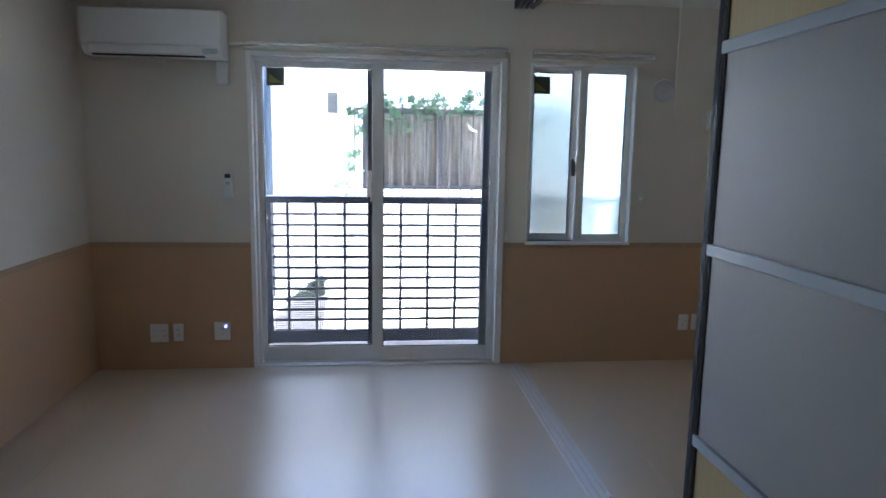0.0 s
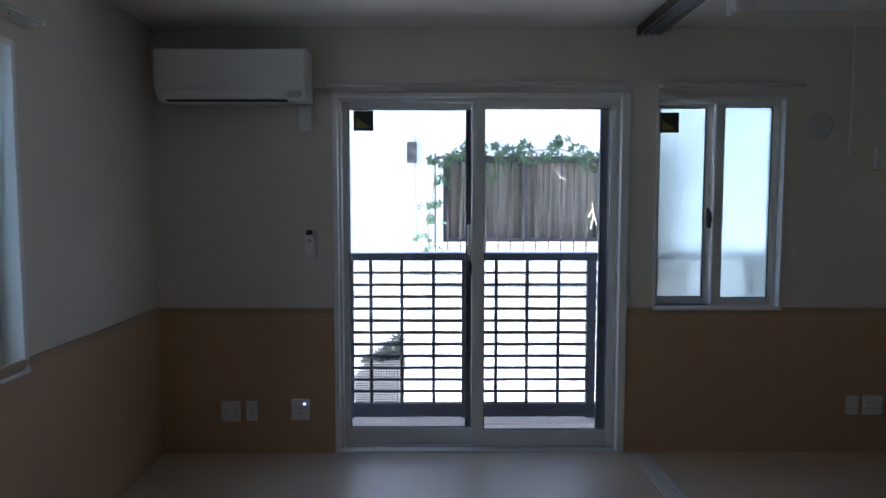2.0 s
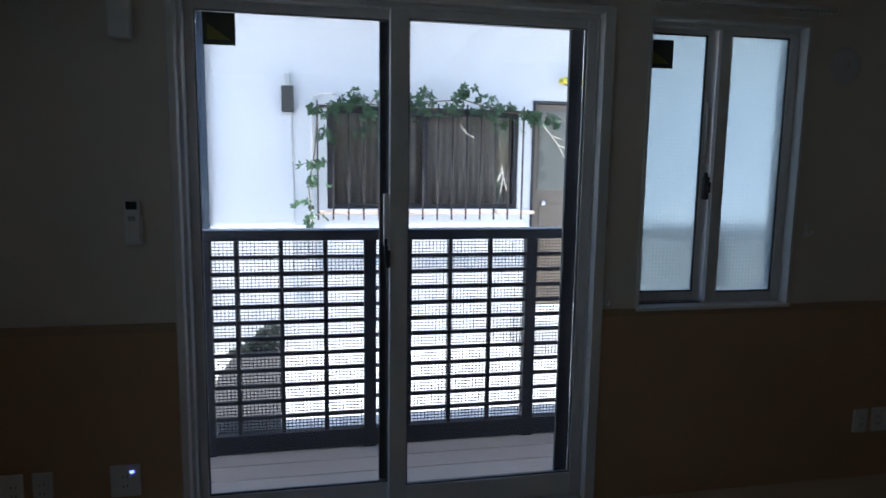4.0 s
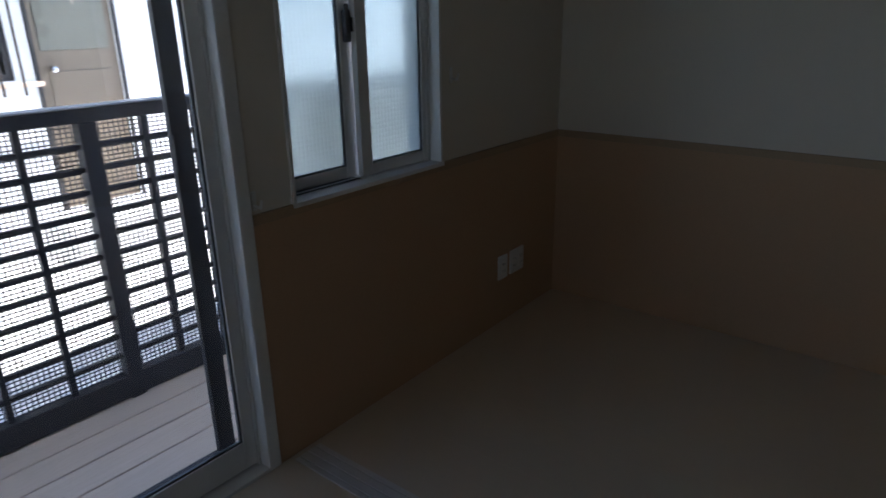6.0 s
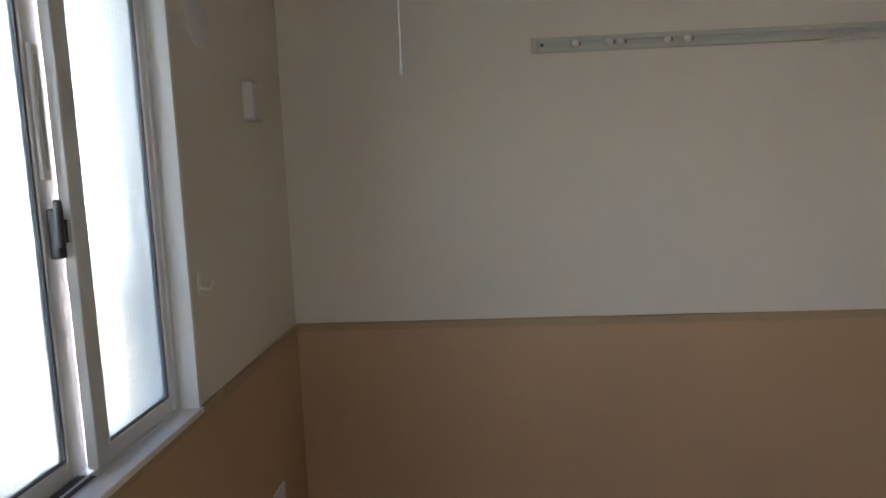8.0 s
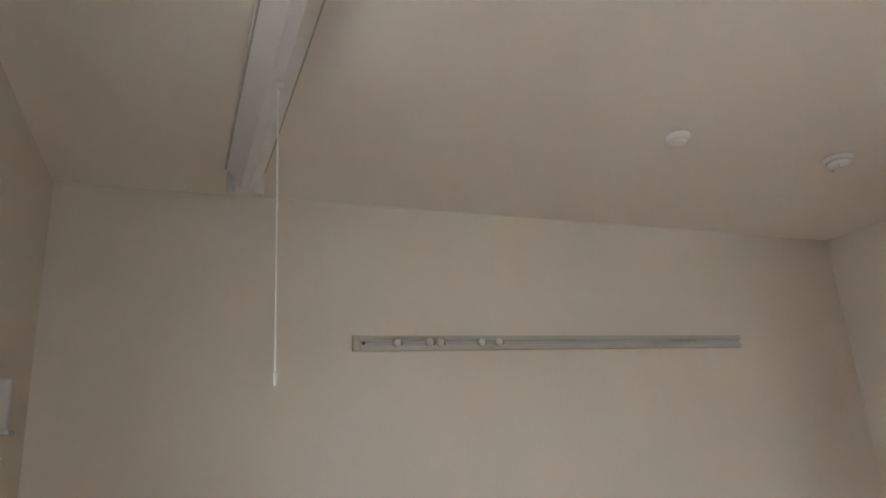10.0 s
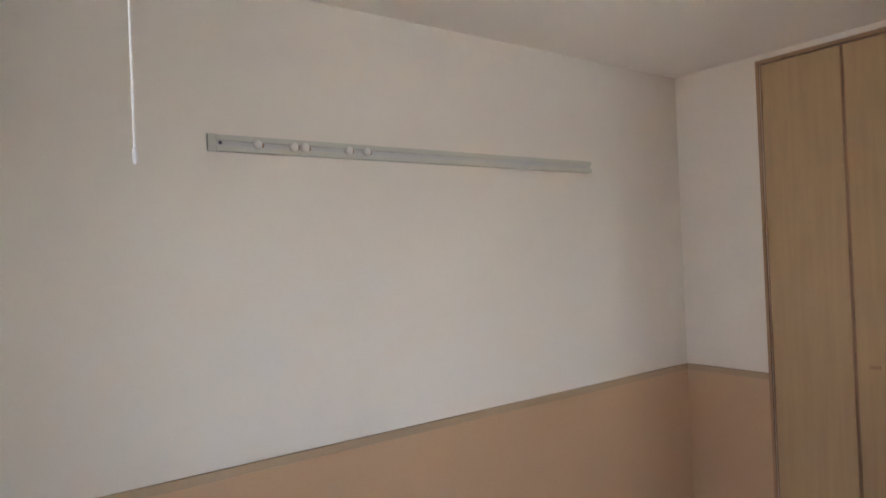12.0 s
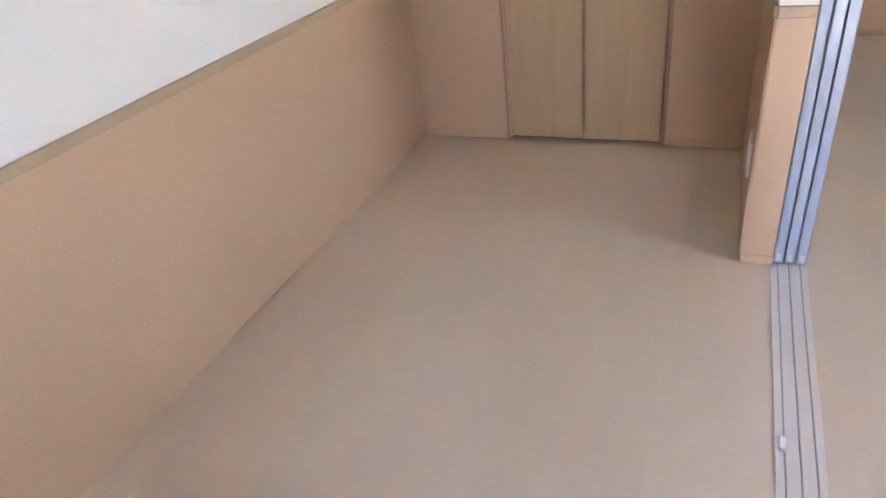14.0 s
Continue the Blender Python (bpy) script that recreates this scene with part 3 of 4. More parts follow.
def wall_plate(x0, x1, z0, z1, gangs, label, led=False):
    """Flush plate on the north wainscot, with its sockets."""
    y = -WT
    p = thing("outlet", ((x0 + x1) / 2, y, (z0 + z1) / 2), label, "outlet", "wall outlets")
    part("plate", boxes((x0, x1, y - 0.009, y + 0.001, z0, z1), bevel=0.003), PLASTIC, p)
    w = (x1 - x0) / gangs
    for g in range(gangs):
        a = x0 + w * (g + 0.5)
        part("module", boxes((a - 0.017, a + 0.017, y - 0.0115, y - 0.008, z0 + 0.02, z1 - 0.02), bevel=0.0012), WHITETRIM, p)
        for k in range(2):
            zc = z0 + (z1 - z0) * (0.36 + 0.28 * k)
            part("slot", boxes((a - 0.008, a - 0.006, y - 0.0122, y - 0.0112, zc - 0.006, zc + 0.006), (a + 0.006, a + 0.008, y - 0.0122, y - 0.0112, zc - 0.006, zc + 0.006)), BLACK, p)
    if led:
        part("indicator", boxes((x1 - 0.032, x1 - 0.022, y - 0.0125, y - 0.009, z1 - 0.030, z1 - 0.022)), LED, p, "small lit blue indicator")
    return p


wall_plate(0.335, 0.446, 0.182, 0.302, 2, "white double socket plate on the tan wainscot")
wall_plate(0.477, 0.541, 0.187, 0.302, 1, "narrow white socket plate on the tan wainscot")
wall_plate(0.731, 0.833, 0.190, 0.310, 1, "white network plate with a blue indicator on the wainscot", led=True)
wall_plate(3.855, 3.925, 0.218, 0.328, 1, "narrow white socket plate near the room corner")
wall_plate(3.951, 4.063, 0.218, 0.330, 2, "white double socket plate near the room corner")
pl = wall_plate(0.0, 0.116, 0.25, 0.37, 2, "white double socket plate on the partition stub")
pl.matrix_basis = pose(PE + WT - 0.001, -2.72, 0.31, 0, 0, 90)

remote = thing("remote_control", (0.85, 0, 1.19), "white wall remote with a small dark display", "remote control")
part("holder", boxes((0.822, 0.878, -0.016, 0, 1.11, 1.21), bevel=0.004), PLASTIC, remote)
part("handset", boxes((0.826, 0.874, -0.028, -0.014, 1.125, 1.268), bevel=0.004), PLASTIC, remote)
part("display", boxes((0.832, 0.868, -0.0295, -0.027, 1.235, 1.262)), BLACK, remote, "dark display")
part("button", boxes((0.838, 0.862, -0.0300, -0.027, 1.195, 1.212), bevel=0.001), OLDPLASTIC, remote)

vent = thing("wall_vent", (3.65, 0, 1.835), "round off-white air vent on the wall", "vent")
part("cover", turned([(0.074, 0), (0.073, 0.002), (0.066, 0.004), (0.040, 0.006), (0.01, 0.0065)], (3.65, 0, 1.835), "-Y", 36), VENTGREY, vent, smooth=True)
part("knob", turned([(0.010, 0.005), (0.010, 0.009), (0.004, 0.010)], (3.65, 0, 1.835), "-Y", 12), VENTGREY, vent, smooth=True)
rx = thing("wall_box", (3.985, 0, 1.65), "small white plastic box on the wall by the corner", "wall box")
part("case", boxes((3.955, 4.012, -0.036, 0, 1.595, 1.712), bevel=0.005), VENTGREY, rx)
part("foot", boxes((3.950, 4.017, -0.042, 0, 1.586, 1.596), bevel=0.002), OLDPLASTIC, rx)
for x, z in ((3.53, 1.14), (2.622, 0.866)):
    h = thing("curtain_hook", (x, 0, z), "small white curtain tieback hook", "hook", "tieback hooks")
    part("plate", boxes((x - 0.008, x + 0.008, -0.004, 0, z - 0.028, z + 0.028), bevel=0.0015), PLASTIC, h)
    part("hook", sweep([(x, -0.003, z - 0.012), (x, -0.03, z - 0.016), (x, -0.038, z + 0.006)], 0.004), PLASTIC, h, smooth=True)

# ---- wall rail with knobs ----
hr = thing("picture_rail", (E, -1.83, 1.847), "long grey-green wall rail with five off-white knobs", "wall rail")
RAILGREY = mat("rail_grey_green", (0.53, 0.52, 0.44), 0.5, vary=0.05, coarse=5, fine=150)
part("back_plate", boxes((E - 0.006, E + 0.001, -2.722, -0.948, 1.820, 1.874), bevel=0.002), RAILGREY, hr)
for z in (1.8205, 1.8545):
    part("lip", boxes((E - 0.016, E - 0.0062, -2.721, -0.972, z, z + 0.019), bevel=0.002), RAILGREY, hr)
part("end_cap", boxes((E - 0.018, E - 0.006, -0.971, -0.946, 1.819, 1.875), bevel=0.003), RAILGREY, hr, "pale end cap")
part("screw", turned([(0.006, 0), (0.006, 0.002), (0.003, 0.003)], (E - 0.016, -0.985, 1.847), "-X", 10), LATCH, hr, "small dark screw", smooth=True)
part("slot", boxes((E - 0.0085, E - 0.0061, -2.718, -0.974, 1.840, 1.854)), OLDPLASTIC, hr, "darker recessed slot")
for y in (-1.102, -1.226, -1.266, -1.432, -1.505):
    k = part("knob", turned([(0.007, 0), (0.007, 0.008), (0.0145, 0.010), (0.0155, 0.016), (0.013, 0.020), (0.005, 0.0215)], (E - 0.012, y, 1.847), "-X"), RAILWHITE, hr, "off-white knob", smooth=True)
    # Brown block in the jamb colour stands for the knob's shadow side.
    part("knob_shade", boxes((E - 0.018, E - 0.0085, y - 0.026, y - 0.015, 1.8405, 1.8535), bevel=0.002), JAMB, k, "brown block for the knob's shadow side")

# ---- ceiling fittings ----
LY = -0.556
lamp = thing("fluorescent_lamp", (3.52, LY, H), "white ridged fluorescent batten lamp on the ceiling, off", "ceiling lamp")
bm = bmesh.new()
prof = [(-0.062, H), (-0.060, H - 0.012), (-0.014, H - 0.074), (0.014, H - 0.074), (0.060, H - 0.012), (0.062, H)]
r0 = [bm.verts.new((2.90, LY + y, z)) for y, z in prof]
r1 = [bm.verts.new((4.118, LY + y, z)) for y, z in prof]
for k in range(6):
    bm.faces.new((r0[k], r0[(k + 1) % 6], r1[(k + 1) % 6], r1[k]))
bm.faces.new(r0[::-1])
bm.faces.new(r1)
part("housing", bm, PLASTIC, lamp)
for y in (LY - 0.040, LY + 0.040):
    for x in (2.897, 4.100):
        part("lampholder", boxes((x, x + 0.022, y - 0.015, y + 0.015, H - 0.092, H - 0.020), bevel=0.005), PLASTIC, lamp)
for y in (LY - 0.0615, LY + 0.0555):
    part("edge_lip", boxes((2.905, 4.114, y, y + 0.006, H - 0.017, H - 0.011), bevel=0.002), OLDPLASTIC, lamp, "thin grey edge")
cordx = 3.467
part("switch_housing", boxes((cordx - 0.012, cordx + 0.012, -0.574, -0.550, H - 0.086, H - 0.072), bevel=0.003), PLASTIC, lamp)
part("pull_cord", rod((cordx, -0.562, H - 0.084), (cordx, -0.562, 1.66), 0.0020, 6), CORD, lamp, "thin white pull cord")
part("cord_pull", turned([(0.002, 0), (0.0036, 0.005), (0.004, 0.02), (0.002, 0.028)], (cordx, -0.562, 1.638), "Z", 10), PLASTIC, lamp, smooth=True)
rose = thing("ceiling_rose", (3.565, -1.77, H), "small white ceiling outlet for a lamp", "ceiling fitting")
part("base", turned([(0.034, 0), (0.034, 0.012), (0.030, 0.020), (0.024, 0.021)], (3.565, -1.77, H), "-Z"), PLASTIC, rose, smooth=True)
part("socket", turned([(0.022, 0.020), (0.022, 0.026), (0.012, 0.028)], (3.565, -1.77, H), "-Z"), WHITETRIM, rose, smooth=True)
det = thing("smoke_detector", (3.56, -2.46, H), "small white round smoke detector on the ceiling", "smoke detector")
part("base", turned([(0.050, 0), (0.050, 0.010), (0.046, 0.016)], (3.56, -2.46, H), "-Z"), PLASTIC, det, smooth=True)
part("head", turned([(0.040, 0.015), (0.038, 0.028), (0.026, 0.036), (0.010, 0.038)], (3.56, -2.46, H), "-Z"), PLASTIC, det, smooth=True)
for k in range(3):
    a = k * 2.1
    part("rib", rod((3.56 + 0.03 * math.cos(a), -2.46 + 0.03 * math.sin(a), H - 0.016), (3.56 + 0.027 * math.cos(a), -2.46 + 0.027 * math.sin(a), H - 0.045), 0.004, 6), PLASTIC, det)

# ---- balcony ----
RY = 1.01
deck = thing("balcony_deck", (1.8, 0.6, -0.06), "beige grooved balcony deck boards", "deck", kind="structure")
part("joists", boxes((-0.75, 5.0, T, 1.06, -0.28, -0.165)), BLACK, deck)
rail = thing("balcony_railing", (1.8, RY, -0.1), "black steel balcony railing backed with wire mesh", "railing")
X0, X1 = -0.75, 5.0
part("top_rail", boxes((X0, X1, RY - 0.03, RY + 0.03, 1.0, 1.052), bevel=0.004), RAIL, rail)
part("cap", boxes((X0, X1, RY - 0.034, RY + 0.034, 1.0525, 1.060), bevel=0.002), ALU, rail, "pale metal cap")
part("bottom_rail", boxes((X0, X1, RY - 0.03, RY + 0.03, -0.128, -0.03), bevel=0.004), RAIL, rail)
for x in (-0.72, 0.918, 1.752, 2.645, 3.81, 4.97):
    part("post", boxes((x - 0.032, x + 0.032, RY - 0.031, RY + 0.031, -0.22, 1.0), bevel=0.004), RAIL, rail)
for a, b in ((-0.72, 0.918), (0.918, 2.645), (2.645, 3.81), (3.81, 4.97)):
    for k in range(7):
        x = {0.918: 1.071}.get(a, a + 0.22) + 0.2235 * k
        if x < b - 0.05:
            part("upright", boxes((x - 0.011, x + 0.011, RY - 0.016, RY + 0.016, -0.03, 1.0), bevel=0.002), RAIL, rail)
for k in range(1, 12):
    z = -0.03 + 1.03 * k / 12
    part("crossbar", boxes((X0, X1, RY - 0.013, RY + 0.013, z - 0.009, z + 0.009), bevel=0.002), RAIL, rail)
bm = bmesh.new()
x = X0
wires = []
while x < X1:
    wires.append((x - 0.0020, x + 0.0020, RY + 0.018, RY + 0.0205, -0.03, 1.0))
    x += 0.0195
z = -0.03
while z < 1.0:
    wires.append((X0, X1, RY + 0.0175, RY + 0.020, z - 0.0024, z + 0.0024))
    z += 0.01717
mesh = part("wire_mesh", boxes(*wires), RAIL, rail, "fine black wire mesh")
mesh["kind"] = "stuff"
for x in (X0 + 0.02, X1 - 0.02):
    part("side_rail", boxes((x - 0.02, x + 0.02, T, RY - 0.03, 1.0, 1.052), bevel=0.004), RAIL, rail)

# ---- ground and the house opposite ----
GZ = -0.50
structure("ground", boxes((-150, 150, -150, 150, GZ - 0.2, GZ)), CONCRETE, "pale sunlit concrete ground", "ground")
structure("foundation", boxes((-T, E + T, SOUTH - T, T, GZ, -0.101)), CONCRETE, "plain concrete foundation", "foundation")
HY = 4.20
house = thing("opposite_house", (2.5, HY, GZ), "white stucco house across the narrow yard", "house")
GX0, GX1, GB, GT = 1.60, 3.58, 0.935, 1.935
OX0, OX1, OT = 3.755, 4.40, 2.035
OB = -0.12
part("wall", boxes((-0.2, GX0, HY, HY + 0.2, GZ, 3.06), (GX1, OX0, HY, HY + 0.2, GZ, 3.06), (OX1, 11.0, HY, HY + 0.2, GZ, 3.06), (GX0, GX1, HY, HY + 0.2, GZ, GB), (GX0, GX1, HY, HY + 0.2, GT, 3.06),
                   (OX0, OX1, HY, HY + 0.2, OT, 3.06), (OX0, OX1, HY, HY + 0.2, GZ, OB)), STUCCO, house)
part("side_wall", boxes((-0.2, 0, HY + 0.2, HY + 5, GZ, 3.06)), STUCCO, house)
# Unseen eave, deep and dark in colour to dim the upper wall.
part("eave", boxes((-0.5, 11.3, HY - 0.68, HY + 5, 3.061, 3.155), bevel=0.01), FENCEWOOD, house, "unseen overhanging eave, added and kept dark to shade the wall")
bm = bmesh.new()
for x in (-0.6, 11.4):
    for y, z in ((HY - 0.71, 3.16), (HY + 2.4, 4.0), (HY + 5.4, 3.16)):
        bm.verts.new((x, y, z))
bm.verts.ensure_lookup_table()
v = bm.verts
for f in ((0, 1, 4, 3), (1, 2, 5, 4), (0, 2, 1), (3, 4, 5), (0, 3, 5, 2)):
    bm.faces.new([v[k] for k in f])
part("roof", bm, ROOFTILE, house, "low dark gable roof")
hw = part("window", boxes((GX0, GX0 + 0.05, HY + 0.02, HY + 0.10, GB, GT), (GX1 - 0.05, GX1, HY + 0.02, HY + 0.10, GB, GT), (GX0 + 0.05, GX1 - 0.05, HY + 0.02, HY + 0.10, GT - 0.05, GT),
                          (GX0 + 0.05, GX1 - 0.05, HY + 0.02, HY + 0.10, GB, GB + 0.05), (2.56, 2.62, HY + 0.03, HY + 0.09, GB + 0.05, GT - 0.05), bevel=0.003), BLACK, house, "dark-framed window")
part("pane", boxes((GX0 + 0.05, 2.56, HY + 0.055, HY + 0.060, GB + 0.05, GT - 0.05), (2.62, GX1 - 0.05, HY + 0.055, HY + 0.060, GB + 0.05, GT - 0.05)), DARKGLASS, hw)
bm = bmesh.new()
cols = [(GX0 + 0.02 + k * 0.02, HY + 0.135 + 0.014 * math.sin(k * 1.1)) for k in range(98)]
low = [bm.verts.new((x, y, GB)) for x, y in cols]
top = [bm.verts.new((x, y, GT)) for x, y in cols]
for k in range(len(cols) - 1):
    bm.faces.new((low[k], low[k + 1], top[k + 1], top[k]))
part("curtain", bm, CURTAIN, hw, "drawn brown curtain")
part("back", boxes((GX0, GX1, HY + 0.18, HY + 0.2, GB, GT)), BLACK, hw)
od = part("door", boxes((OX0, OX1, HY + 0.03, HY + 0.08, OB, OT), bevel=0.004), DOORBROWN, house, "brown painted entrance door")
part("upper_panel", boxes((OX0 + 0.05, OX1 - 0.05, HY + 0.022, HY + 0.032, 1.14, 1.96), bevel=0.004), DOORPANEL, od, "smooth grey-green upper panel")
part("panel", boxes((OX0 + 0.08, OX1 - 0.08, HY + 0.022, HY + 0.032, 0.05, 0.98), bevel=0.004), DOORBROWN, od)
part("knob", turned([(0.012, 0), (0.012, 0.03), (0.028, 0.036), (0.030, 0.055), (0.018, 0.066)], (3.868, HY + 0.03, 1.0), "-Y"), STEEL, od, "round metal knob", smooth=True)
part("door_frame", boxes((OX0 - 0.03, OX0, HY - 0.01, HY + 0.1, OB, OT + 0.03), (OX1, OX1 + 0.03, HY - 0.01, HY + 0.1, OB, OT + 0.03), (OX0, OX1, HY - 0.01, HY + 0.1, OT, OT + 0.03), bevel=0.003), BLACK, od)
part("doorstep", boxes((OX0 - 0.2, OX1 + 0.2, HY - 0.5, HY, GZ, OB - 0.04), bevel=0.01), CONCRETE, house)
part("downpipe", sweep([(0.44, HY - 0.06, 3.05), (0.44, HY - 0.06, GZ + 0.05)], 0.043, 12), mat("slate_blue_pipe", (0.028, 0.042, 0.062), 0.5), house, "dark slate-blue downpipe", smooth=True)

porch = thing("porch_lamp", (4.1, HY, 2.26), "yellow porch lamp above the entrance door", "lamp")
part("shade", boxes((3.98, 4.24, HY - 0.16, HY - 0.04, 2.235, 2.295), bevel=0.02), YELLOW, porch, "yellow plastic shade")
part("mount", boxes((4.06, 4.16, HY - 0.05, HY, 2.23, 2.30), bevel=0.005), BLACK, porch)

meter = thing("wall_lamp_box", (1.23, HY, 2.0), "dark box on the white wall with a cable conduit", "wall box")
part("box", boxes((1.172, 1.288, HY - 0.10, HY - 0.0, 1.875, 2.12), bevel=0.008), mat("box_brown", (0.05, 0.05, 0.045), 0.5, vary=0.25, coarse=12), meter)
part("cap", boxes((1.205, 1.255, HY - 0.07, HY, 2.12, 2.235), bevel=0.008), OLDPLASTIC, meter, "grey cable entry")
part("cable", sweep([(1.265, HY - 0.012, 1.88), (1.268, HY - 0.012, 1.4), (1.28, HY - 0.012, 1.1), (1.27, HY - 0.012, 0.3)], 0.006, 6), OLDPLASTIC, meter, smooth=True)
pipe = thing("wall_conduit", (1.46, HY, 1.4), "bent pale conduit pipe on the white wall", "conduit")
part("pipe", sweep([(1.69, HY - 0.03, 2.07), (1.56, HY - 0.03, 2.06), (1.48, HY - 0.03, 2.045), (1.462, HY - 0.03, 2.01), (1.455, HY - 0.03, 1.4), (1.435, HY - 0.03, 0.2)], 0.013, 8), WHITETRIM, pipe, smooth=True)

grille = thing("window_grille", (2.63, HY - 0.16, 0.85), "rusty iron window grille, lower rail coloured pale for sunlight", "grille")
GY = HY - 0.15
part("top_bar", boxes((1.52, 3.72, GY - 0.012, GY + 0.012, 1.915, 1.945), bevel=0.003), GRILLE, grille)
part("bottom_bar", boxes((1.52, 3.72, GY - 0.012, GY + 0.012, 0.893, 0.925), bevel=0.003), GRILLESUNLIT, grille)
for k in range(15):
    x = 1.655 + 0.1478 * k - 0.1478
    if x > 3.73:
        break
    part("bar", boxes((x - 0.008, x + 0.008, GY - 0.022, GY - 0.006, 0.835, 1.985), bevel=0.002), GRILLE, grille)
    if x + 0.1 < 3.7:
        part("sunlit_piece", boxes((x + 0.02, x + 0.128, GY - 0.024, GY - 0.013, 0.892, 0.93), bevel=0.004), GRILLESUNLIT, grille)
for x in (1.53, 3.71):
    for z in (0.909, 1.93):
        part("standoff", boxes((x - 0.01, x + 0.01, GY, HY + 0.001, z - 0.01, z + 0.01)), GRILLE, grille)

# Dark patch standing in for a wedge of shadow on ground and wall.
SHADOWGROUND = mat("shadow_ground", (0.045, 0.042, 0.042), 0.95, vary=0.3, coarse=8, fine=60, bump=0.6)
wedge = thing("shadow_wedge", (0.9, 3.2, GZ), "dark ground patch and leaves standing in for a shadow", "planting bed")
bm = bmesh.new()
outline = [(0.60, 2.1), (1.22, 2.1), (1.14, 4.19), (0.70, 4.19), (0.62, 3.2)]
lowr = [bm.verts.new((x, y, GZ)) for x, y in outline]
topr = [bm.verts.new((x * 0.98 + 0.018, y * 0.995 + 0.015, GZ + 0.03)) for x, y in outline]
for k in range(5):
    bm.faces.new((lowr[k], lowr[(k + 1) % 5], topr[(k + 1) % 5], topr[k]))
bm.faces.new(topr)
part("shaded_patch", bm, SHADOWGROUND, wedge)
fence = thing("board_fence", (-0.35, 4.05, GZ), "weathered grey board fence", "fence")
for k in range(11):
    x = 0.30 - 0.118 * k
    part("board", boxes((x - 0.054, x + 0.054, 4.03, 4.052, GZ, 2.12 + 0.02 * math.sin(k * 2.3)), bevel=0.004), FENCEWOOD, fence)
for z in (0.1, 1.7):
    part("cross_rail", boxes((-0.95, 0.36, 4.053, 4.10, z, z + 0.07), bevel=0.004), FENCEWOOD, fence)

# ---- ivy on the grille ----
rnd = random.Random(7)
ivy = thing("ivy", (2.6, GY, 0.85), "green ivy with loose leaves climbing over the grille", "plant")


def leaf_mesh(name, width, leaf_mat, leaflets=5):
    """A palmate leaf of pointed, folded leaflets, about 1 across, fanned towards +y."""
    bm = bmesh.new()
    for k in range(leaflets):
        a = (k - (leaflets - 1) / 2) * (1.05 if leaflets > 3 else 0.9)
        long = 0.62 - 0.10 * abs(k - (leaflets - 1) / 2)
        turn = Matrix.Rotation(-a, 4, 'Z') @ Matrix.Rotation(0.25 * math.sin(k * 2.1 + width * 9), 4, 'X')
        spots = [(0, 0.02, 0), (-width * long / 2, 0.5 * long, 0.06), (0, 0.52 * long, -0.03), (width * long / 2, 0.5 * long, 0.06), (0, long, -0.08)]
        v = [bm.verts.new(turn @ Vector(p)) for p in spots]
        for f in ((0, 2, 1), (0, 3, 2), (1, 2, 4), (2, 3, 4)):
            bm.faces.new([v[i] for i in f])
    me = bpy.data.meshes.new(name)
    bm.to_mesh(me)
    bm.free()
    me.materials.append(leaf_mat)
    return me


LEAVES = [leaf_mesh("leaf", w, LEAF) for w in (0.62, 0.50, 0.72)]
SHADOWLEAVES = [leaf_mesh("leaf", w, SHADOWLEAF, 3) for w in (0.50, 0.42, 0.60)]


def leaf(x, y, z, size):
    ob = new("leaf", LEAVES[rnd.randrange(3)])
    ob.parent = ivy
    turn = Euler((radians(rnd.uniform(-150, -60)), radians(rnd.uniform(-40, 40)), radians(rnd.uniform(-70, 70))))
    ob.matrix_basis = Matrix.LocRotScale(Vector((x, y, z)) - ivy.location, turn, (size,) * 3)


vines = [[(1.50, 1.90), (1.85, 1.98), (2.2, 1.94), (2.55, 2.0), (2.95, 2.03), (3.3, 1.93), (3.75, 1.90), (4.08, 1.86)],
         [(1.45, 0.80), (1.42, 1.15), (1.48, 1.5), (1.52, 1.92)], [(2.55, 2.0), (2.75, 1.85), (2.9, 2.12)],
         [(2.0, 1.95), (2.1, 2.08)]]
for v in vines:
    part("stem", sweep([(x, GY - 0.03, z) for x, z in v], 0.006, 6), STEM, ivy)
for twig in ([(3.72, 1.80), (3.80, 1.72), (3.9, 1.60), (3.97, 1.48)], [(3.84, 1.69), (3.93, 1.66)], [(3.9, 1.60), (3.99, 1.57)], [(3.31, 1.40), (3.33, 1.27), (3.30, 1.10)],
             [(3.33, 1.27), (3.37, 1.14)], [(3.32, 1.33), (3.27, 1.24)], [(2.88, 1.78), (2.94, 1.70), (3.02, 1.66)]):
    part("twig", sweep([(x, GY - 0.16, z) for x, z in twig], 0.0055, 6), TWIGSUNLIT, ivy, "bare twig, coloured pale for sunlight")
for k in range(140):
    u = rnd.random()
    v = vines[0]
    i = min(int(u * 7), 6)
    f = u * 7 - i
    x, z = v[i][0] + (v[i + 1][0] - v[i][0]) * f, v[i][1] + (v[i + 1][1] - v[i][1]) * f
    thick = 0.07 if x < 3.6 else 0.035
    if x > 3.75 and rnd.random() < 0.5:
        continue
    leaf(x + rnd.gauss(0, 0.05), GY - rnd.uniform(0.02, 0.16), z + rnd.gauss(-0.03, thick), rnd.uniform(0.09, 0.155))
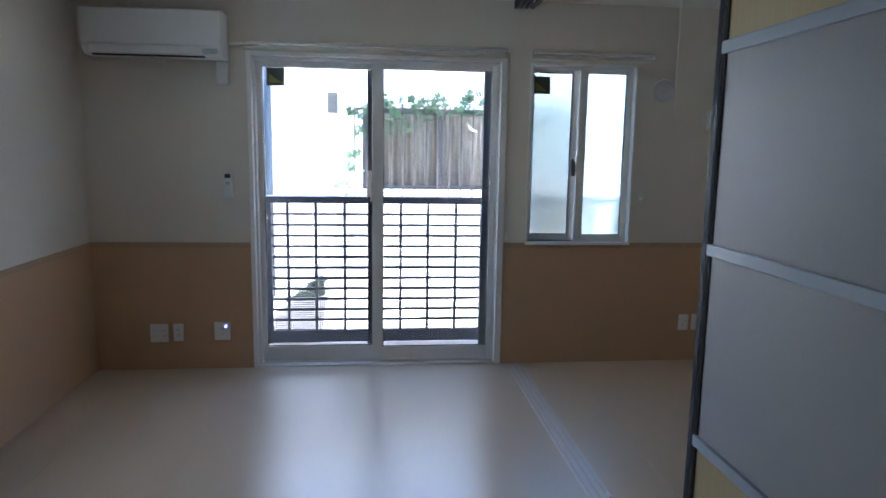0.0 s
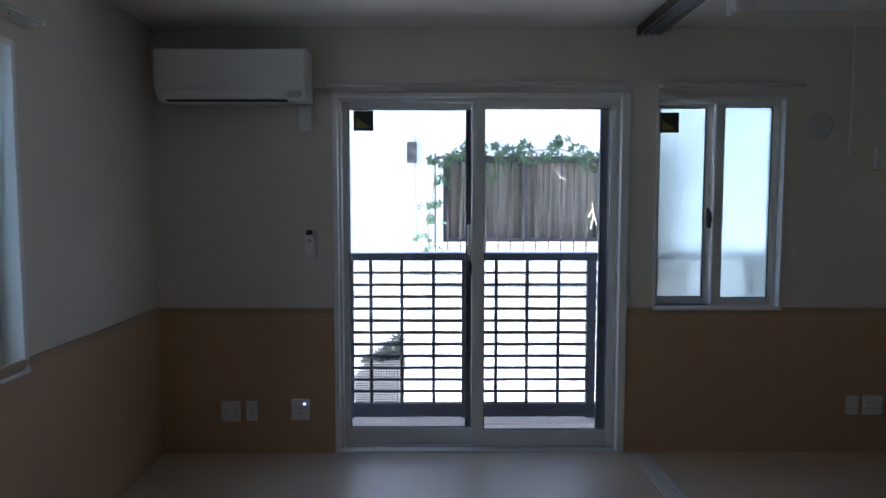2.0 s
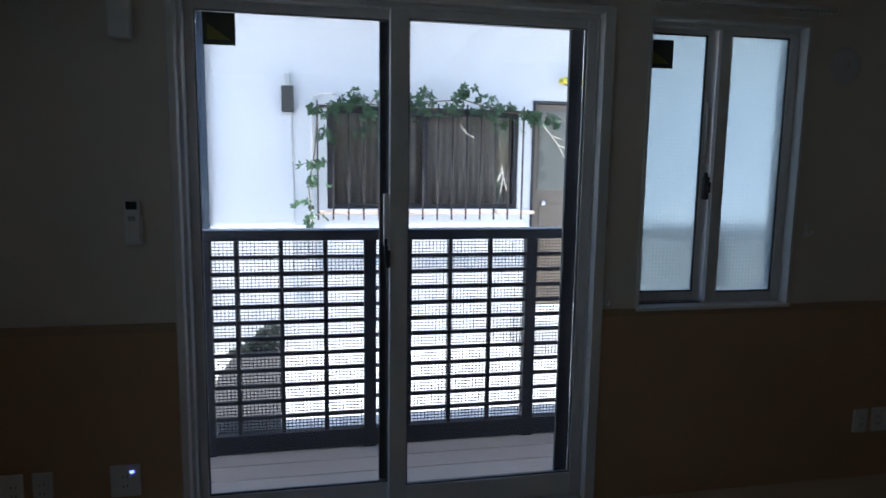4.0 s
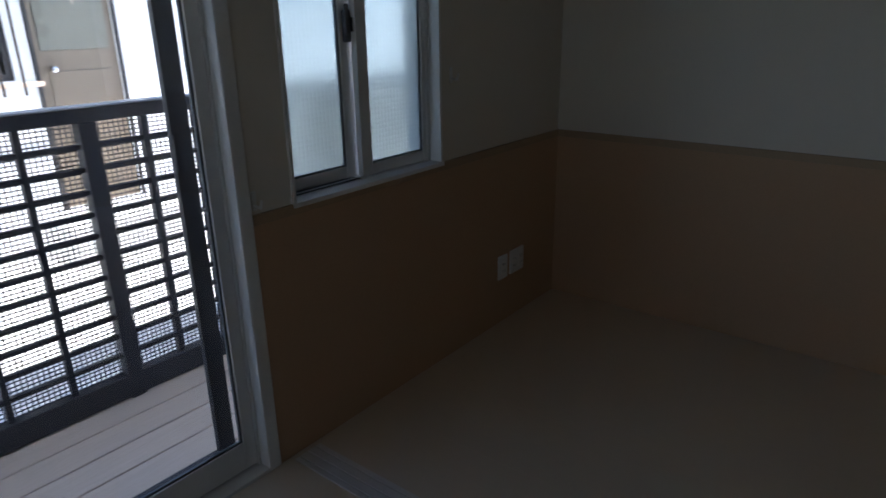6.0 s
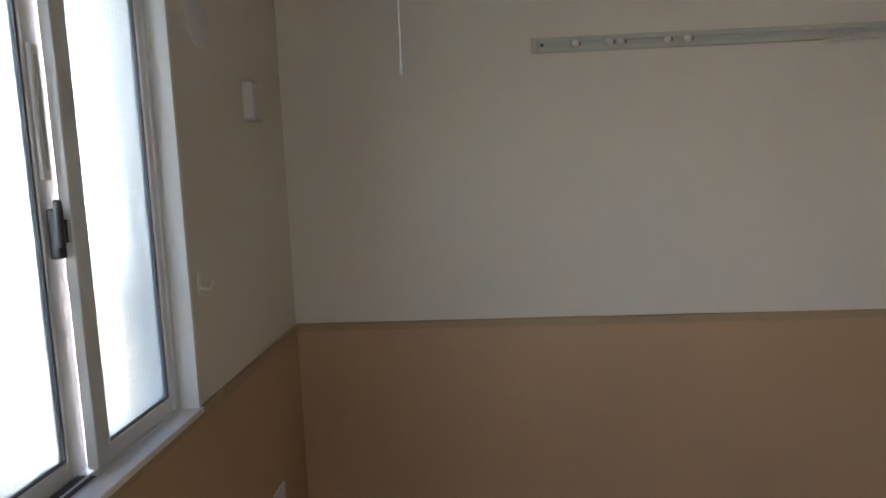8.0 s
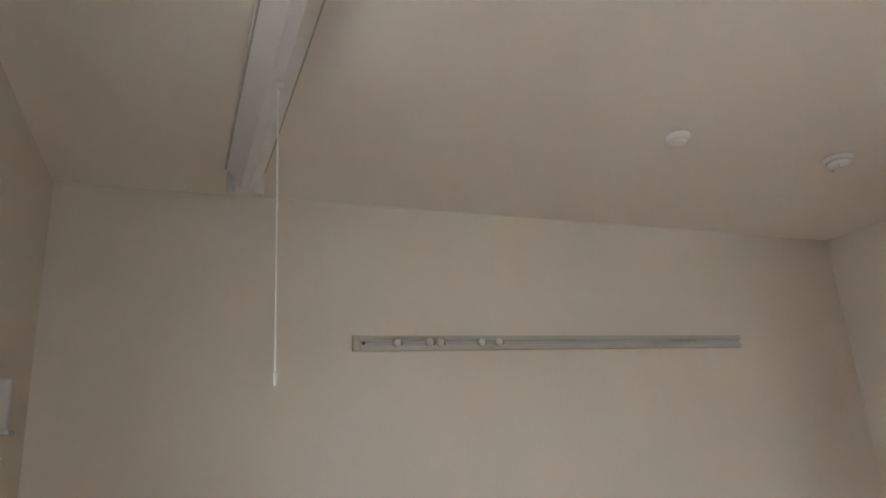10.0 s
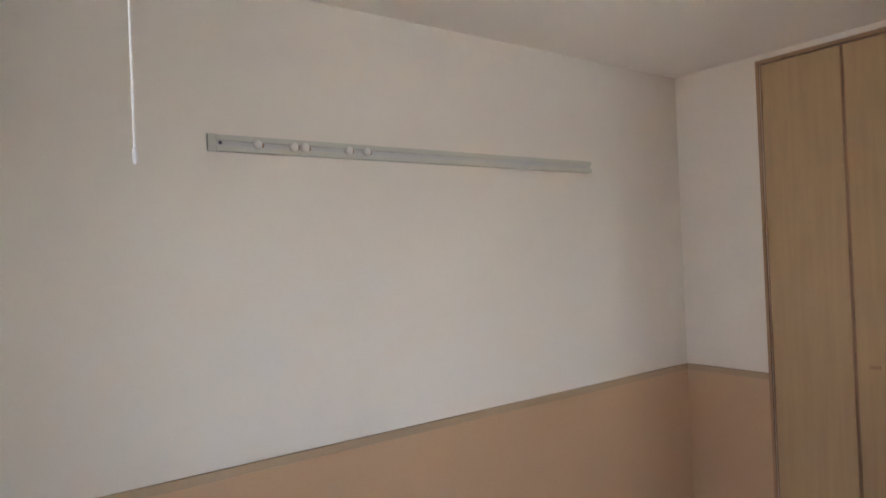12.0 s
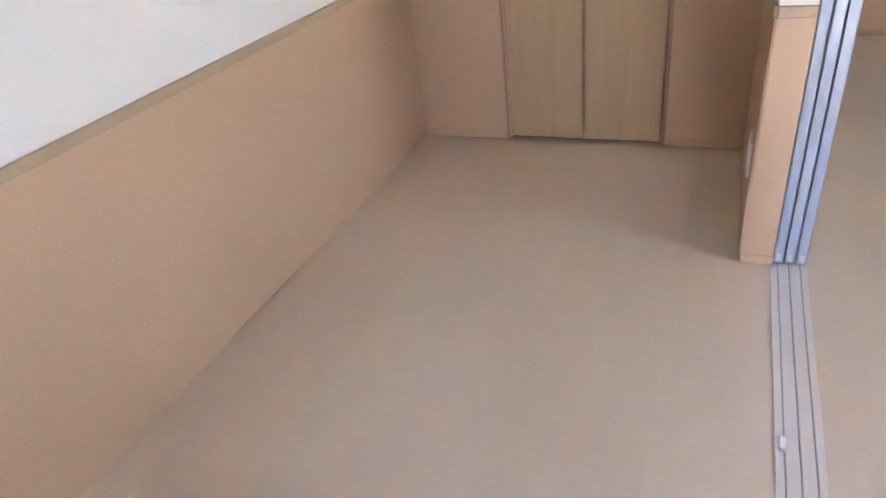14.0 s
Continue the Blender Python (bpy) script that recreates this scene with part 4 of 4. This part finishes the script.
for cx, cz, n in ((2.93, 2.10, 16), (1.88, 2.03, 8), (2.50, 2.06, 7), (2.28, 2.03, 7), (1.60, 1.66, 9), (1.48, 1.38, 7), (1.47, 1.22, 7), (1.36, 0.98, 5), (1.48, 0.86, 5), (1.95, 1.72, 5), (2.12, 1.68, 3)):
    for k in range(n):
        leaf(cx + rnd.gauss(0, 0.05), GY - rnd.uniform(0.02, 0.12), cz + rnd.gauss(0, 0.035), rnd.uniform(0.08, 0.13))
for k in range(5):
    leaf(3.32 + rnd.gauss(0, 0.02), GY - 0.10, 1.12 + 0.06 * k, 0.06)

# Dark leaves heaped to the outline of the shadow on the wall.
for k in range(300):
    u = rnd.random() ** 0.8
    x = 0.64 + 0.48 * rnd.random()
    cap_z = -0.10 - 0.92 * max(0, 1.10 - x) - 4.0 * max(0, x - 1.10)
    ob = new("leaf", SHADOWLEAVES[rnd.randrange(3)])
    ob.parent = wedge
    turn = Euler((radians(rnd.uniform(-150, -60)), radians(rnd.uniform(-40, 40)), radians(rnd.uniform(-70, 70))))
    ob.matrix_basis = Matrix.LocRotScale(Vector((x, rnd.uniform(3.98, 4.15), GZ + 0.04 + max(0, cap_z - GZ - 0.04) * u)) - wedge.location, turn, (rnd.uniform(0.06, 0.10),) * 3)

# ---- deck boards and floor boards ----
bm = boxes((-2.86, 2.86, -0.0725, 0.0725, -0.012, 0.012), bevel=0.003, seg=1)
board_mesh = link_mesh("deck_board", bm, DECK)
board_mesh.parent = deck
ys = [0.320 + 0.1525 * k - 0.0005 for k in range(5)] + [0.1925]
for k, y in enumerate(ys):
    ob = board_mesh if k == 0 else board_mesh.copy()
    if k:
        scene.collection.objects.link(ob)
        ob.parent = deck
    ob.location = Vector((2.12, y, -0.147 - (0.003 if y < 0.2 else 0))) - deck.location

floor = structure("floor", boxes((0, E, SOUTH, 0, -0.10, -0.006)), SUBFLOOR, "pale beige wood-print floor with a satin shine", "floor")
BW, BL = 0.303, 0.909
shapes = {}


def floor_board(x0, x1, y0, y1):
    key = (round(x1 - x0, 3), round(y1 - y0, 3))
    if key not in shapes:
        w, h = key
        bm = boxes((-w / 2, w / 2, -h / 2, h / 2, -0.006, 0), bevel=0.0003, seg=1)
        me = bpy.data.meshes.new("floor_board")
        bm.to_mesh(me)
        bm.free()
        me.materials.append(FLOOR)
        shapes[key] = me
    ob = new("floor_board", shapes[key])
    ob.parent = floor
    ob.location = ((x0 + x1) / 2, (y0 + y1) / 2, 0)


gap = 0.00015
col = 0
x = 0.0
while x < E - 0.01:
    xe = min(x + BW, E)
    y = -(col % 3) * BL / 3 if col % 3 else 0.0
    if y < 0:
        floor_board(x + gap, xe - gap, y + gap, -gap)
    while y > SOUTH + 0.01:
        ye = max(y - BL, SOUTH)
        floor_board(x + gap, xe - gap, ye + gap, y - gap)
        y = ye
    x, col = xe, col + 1
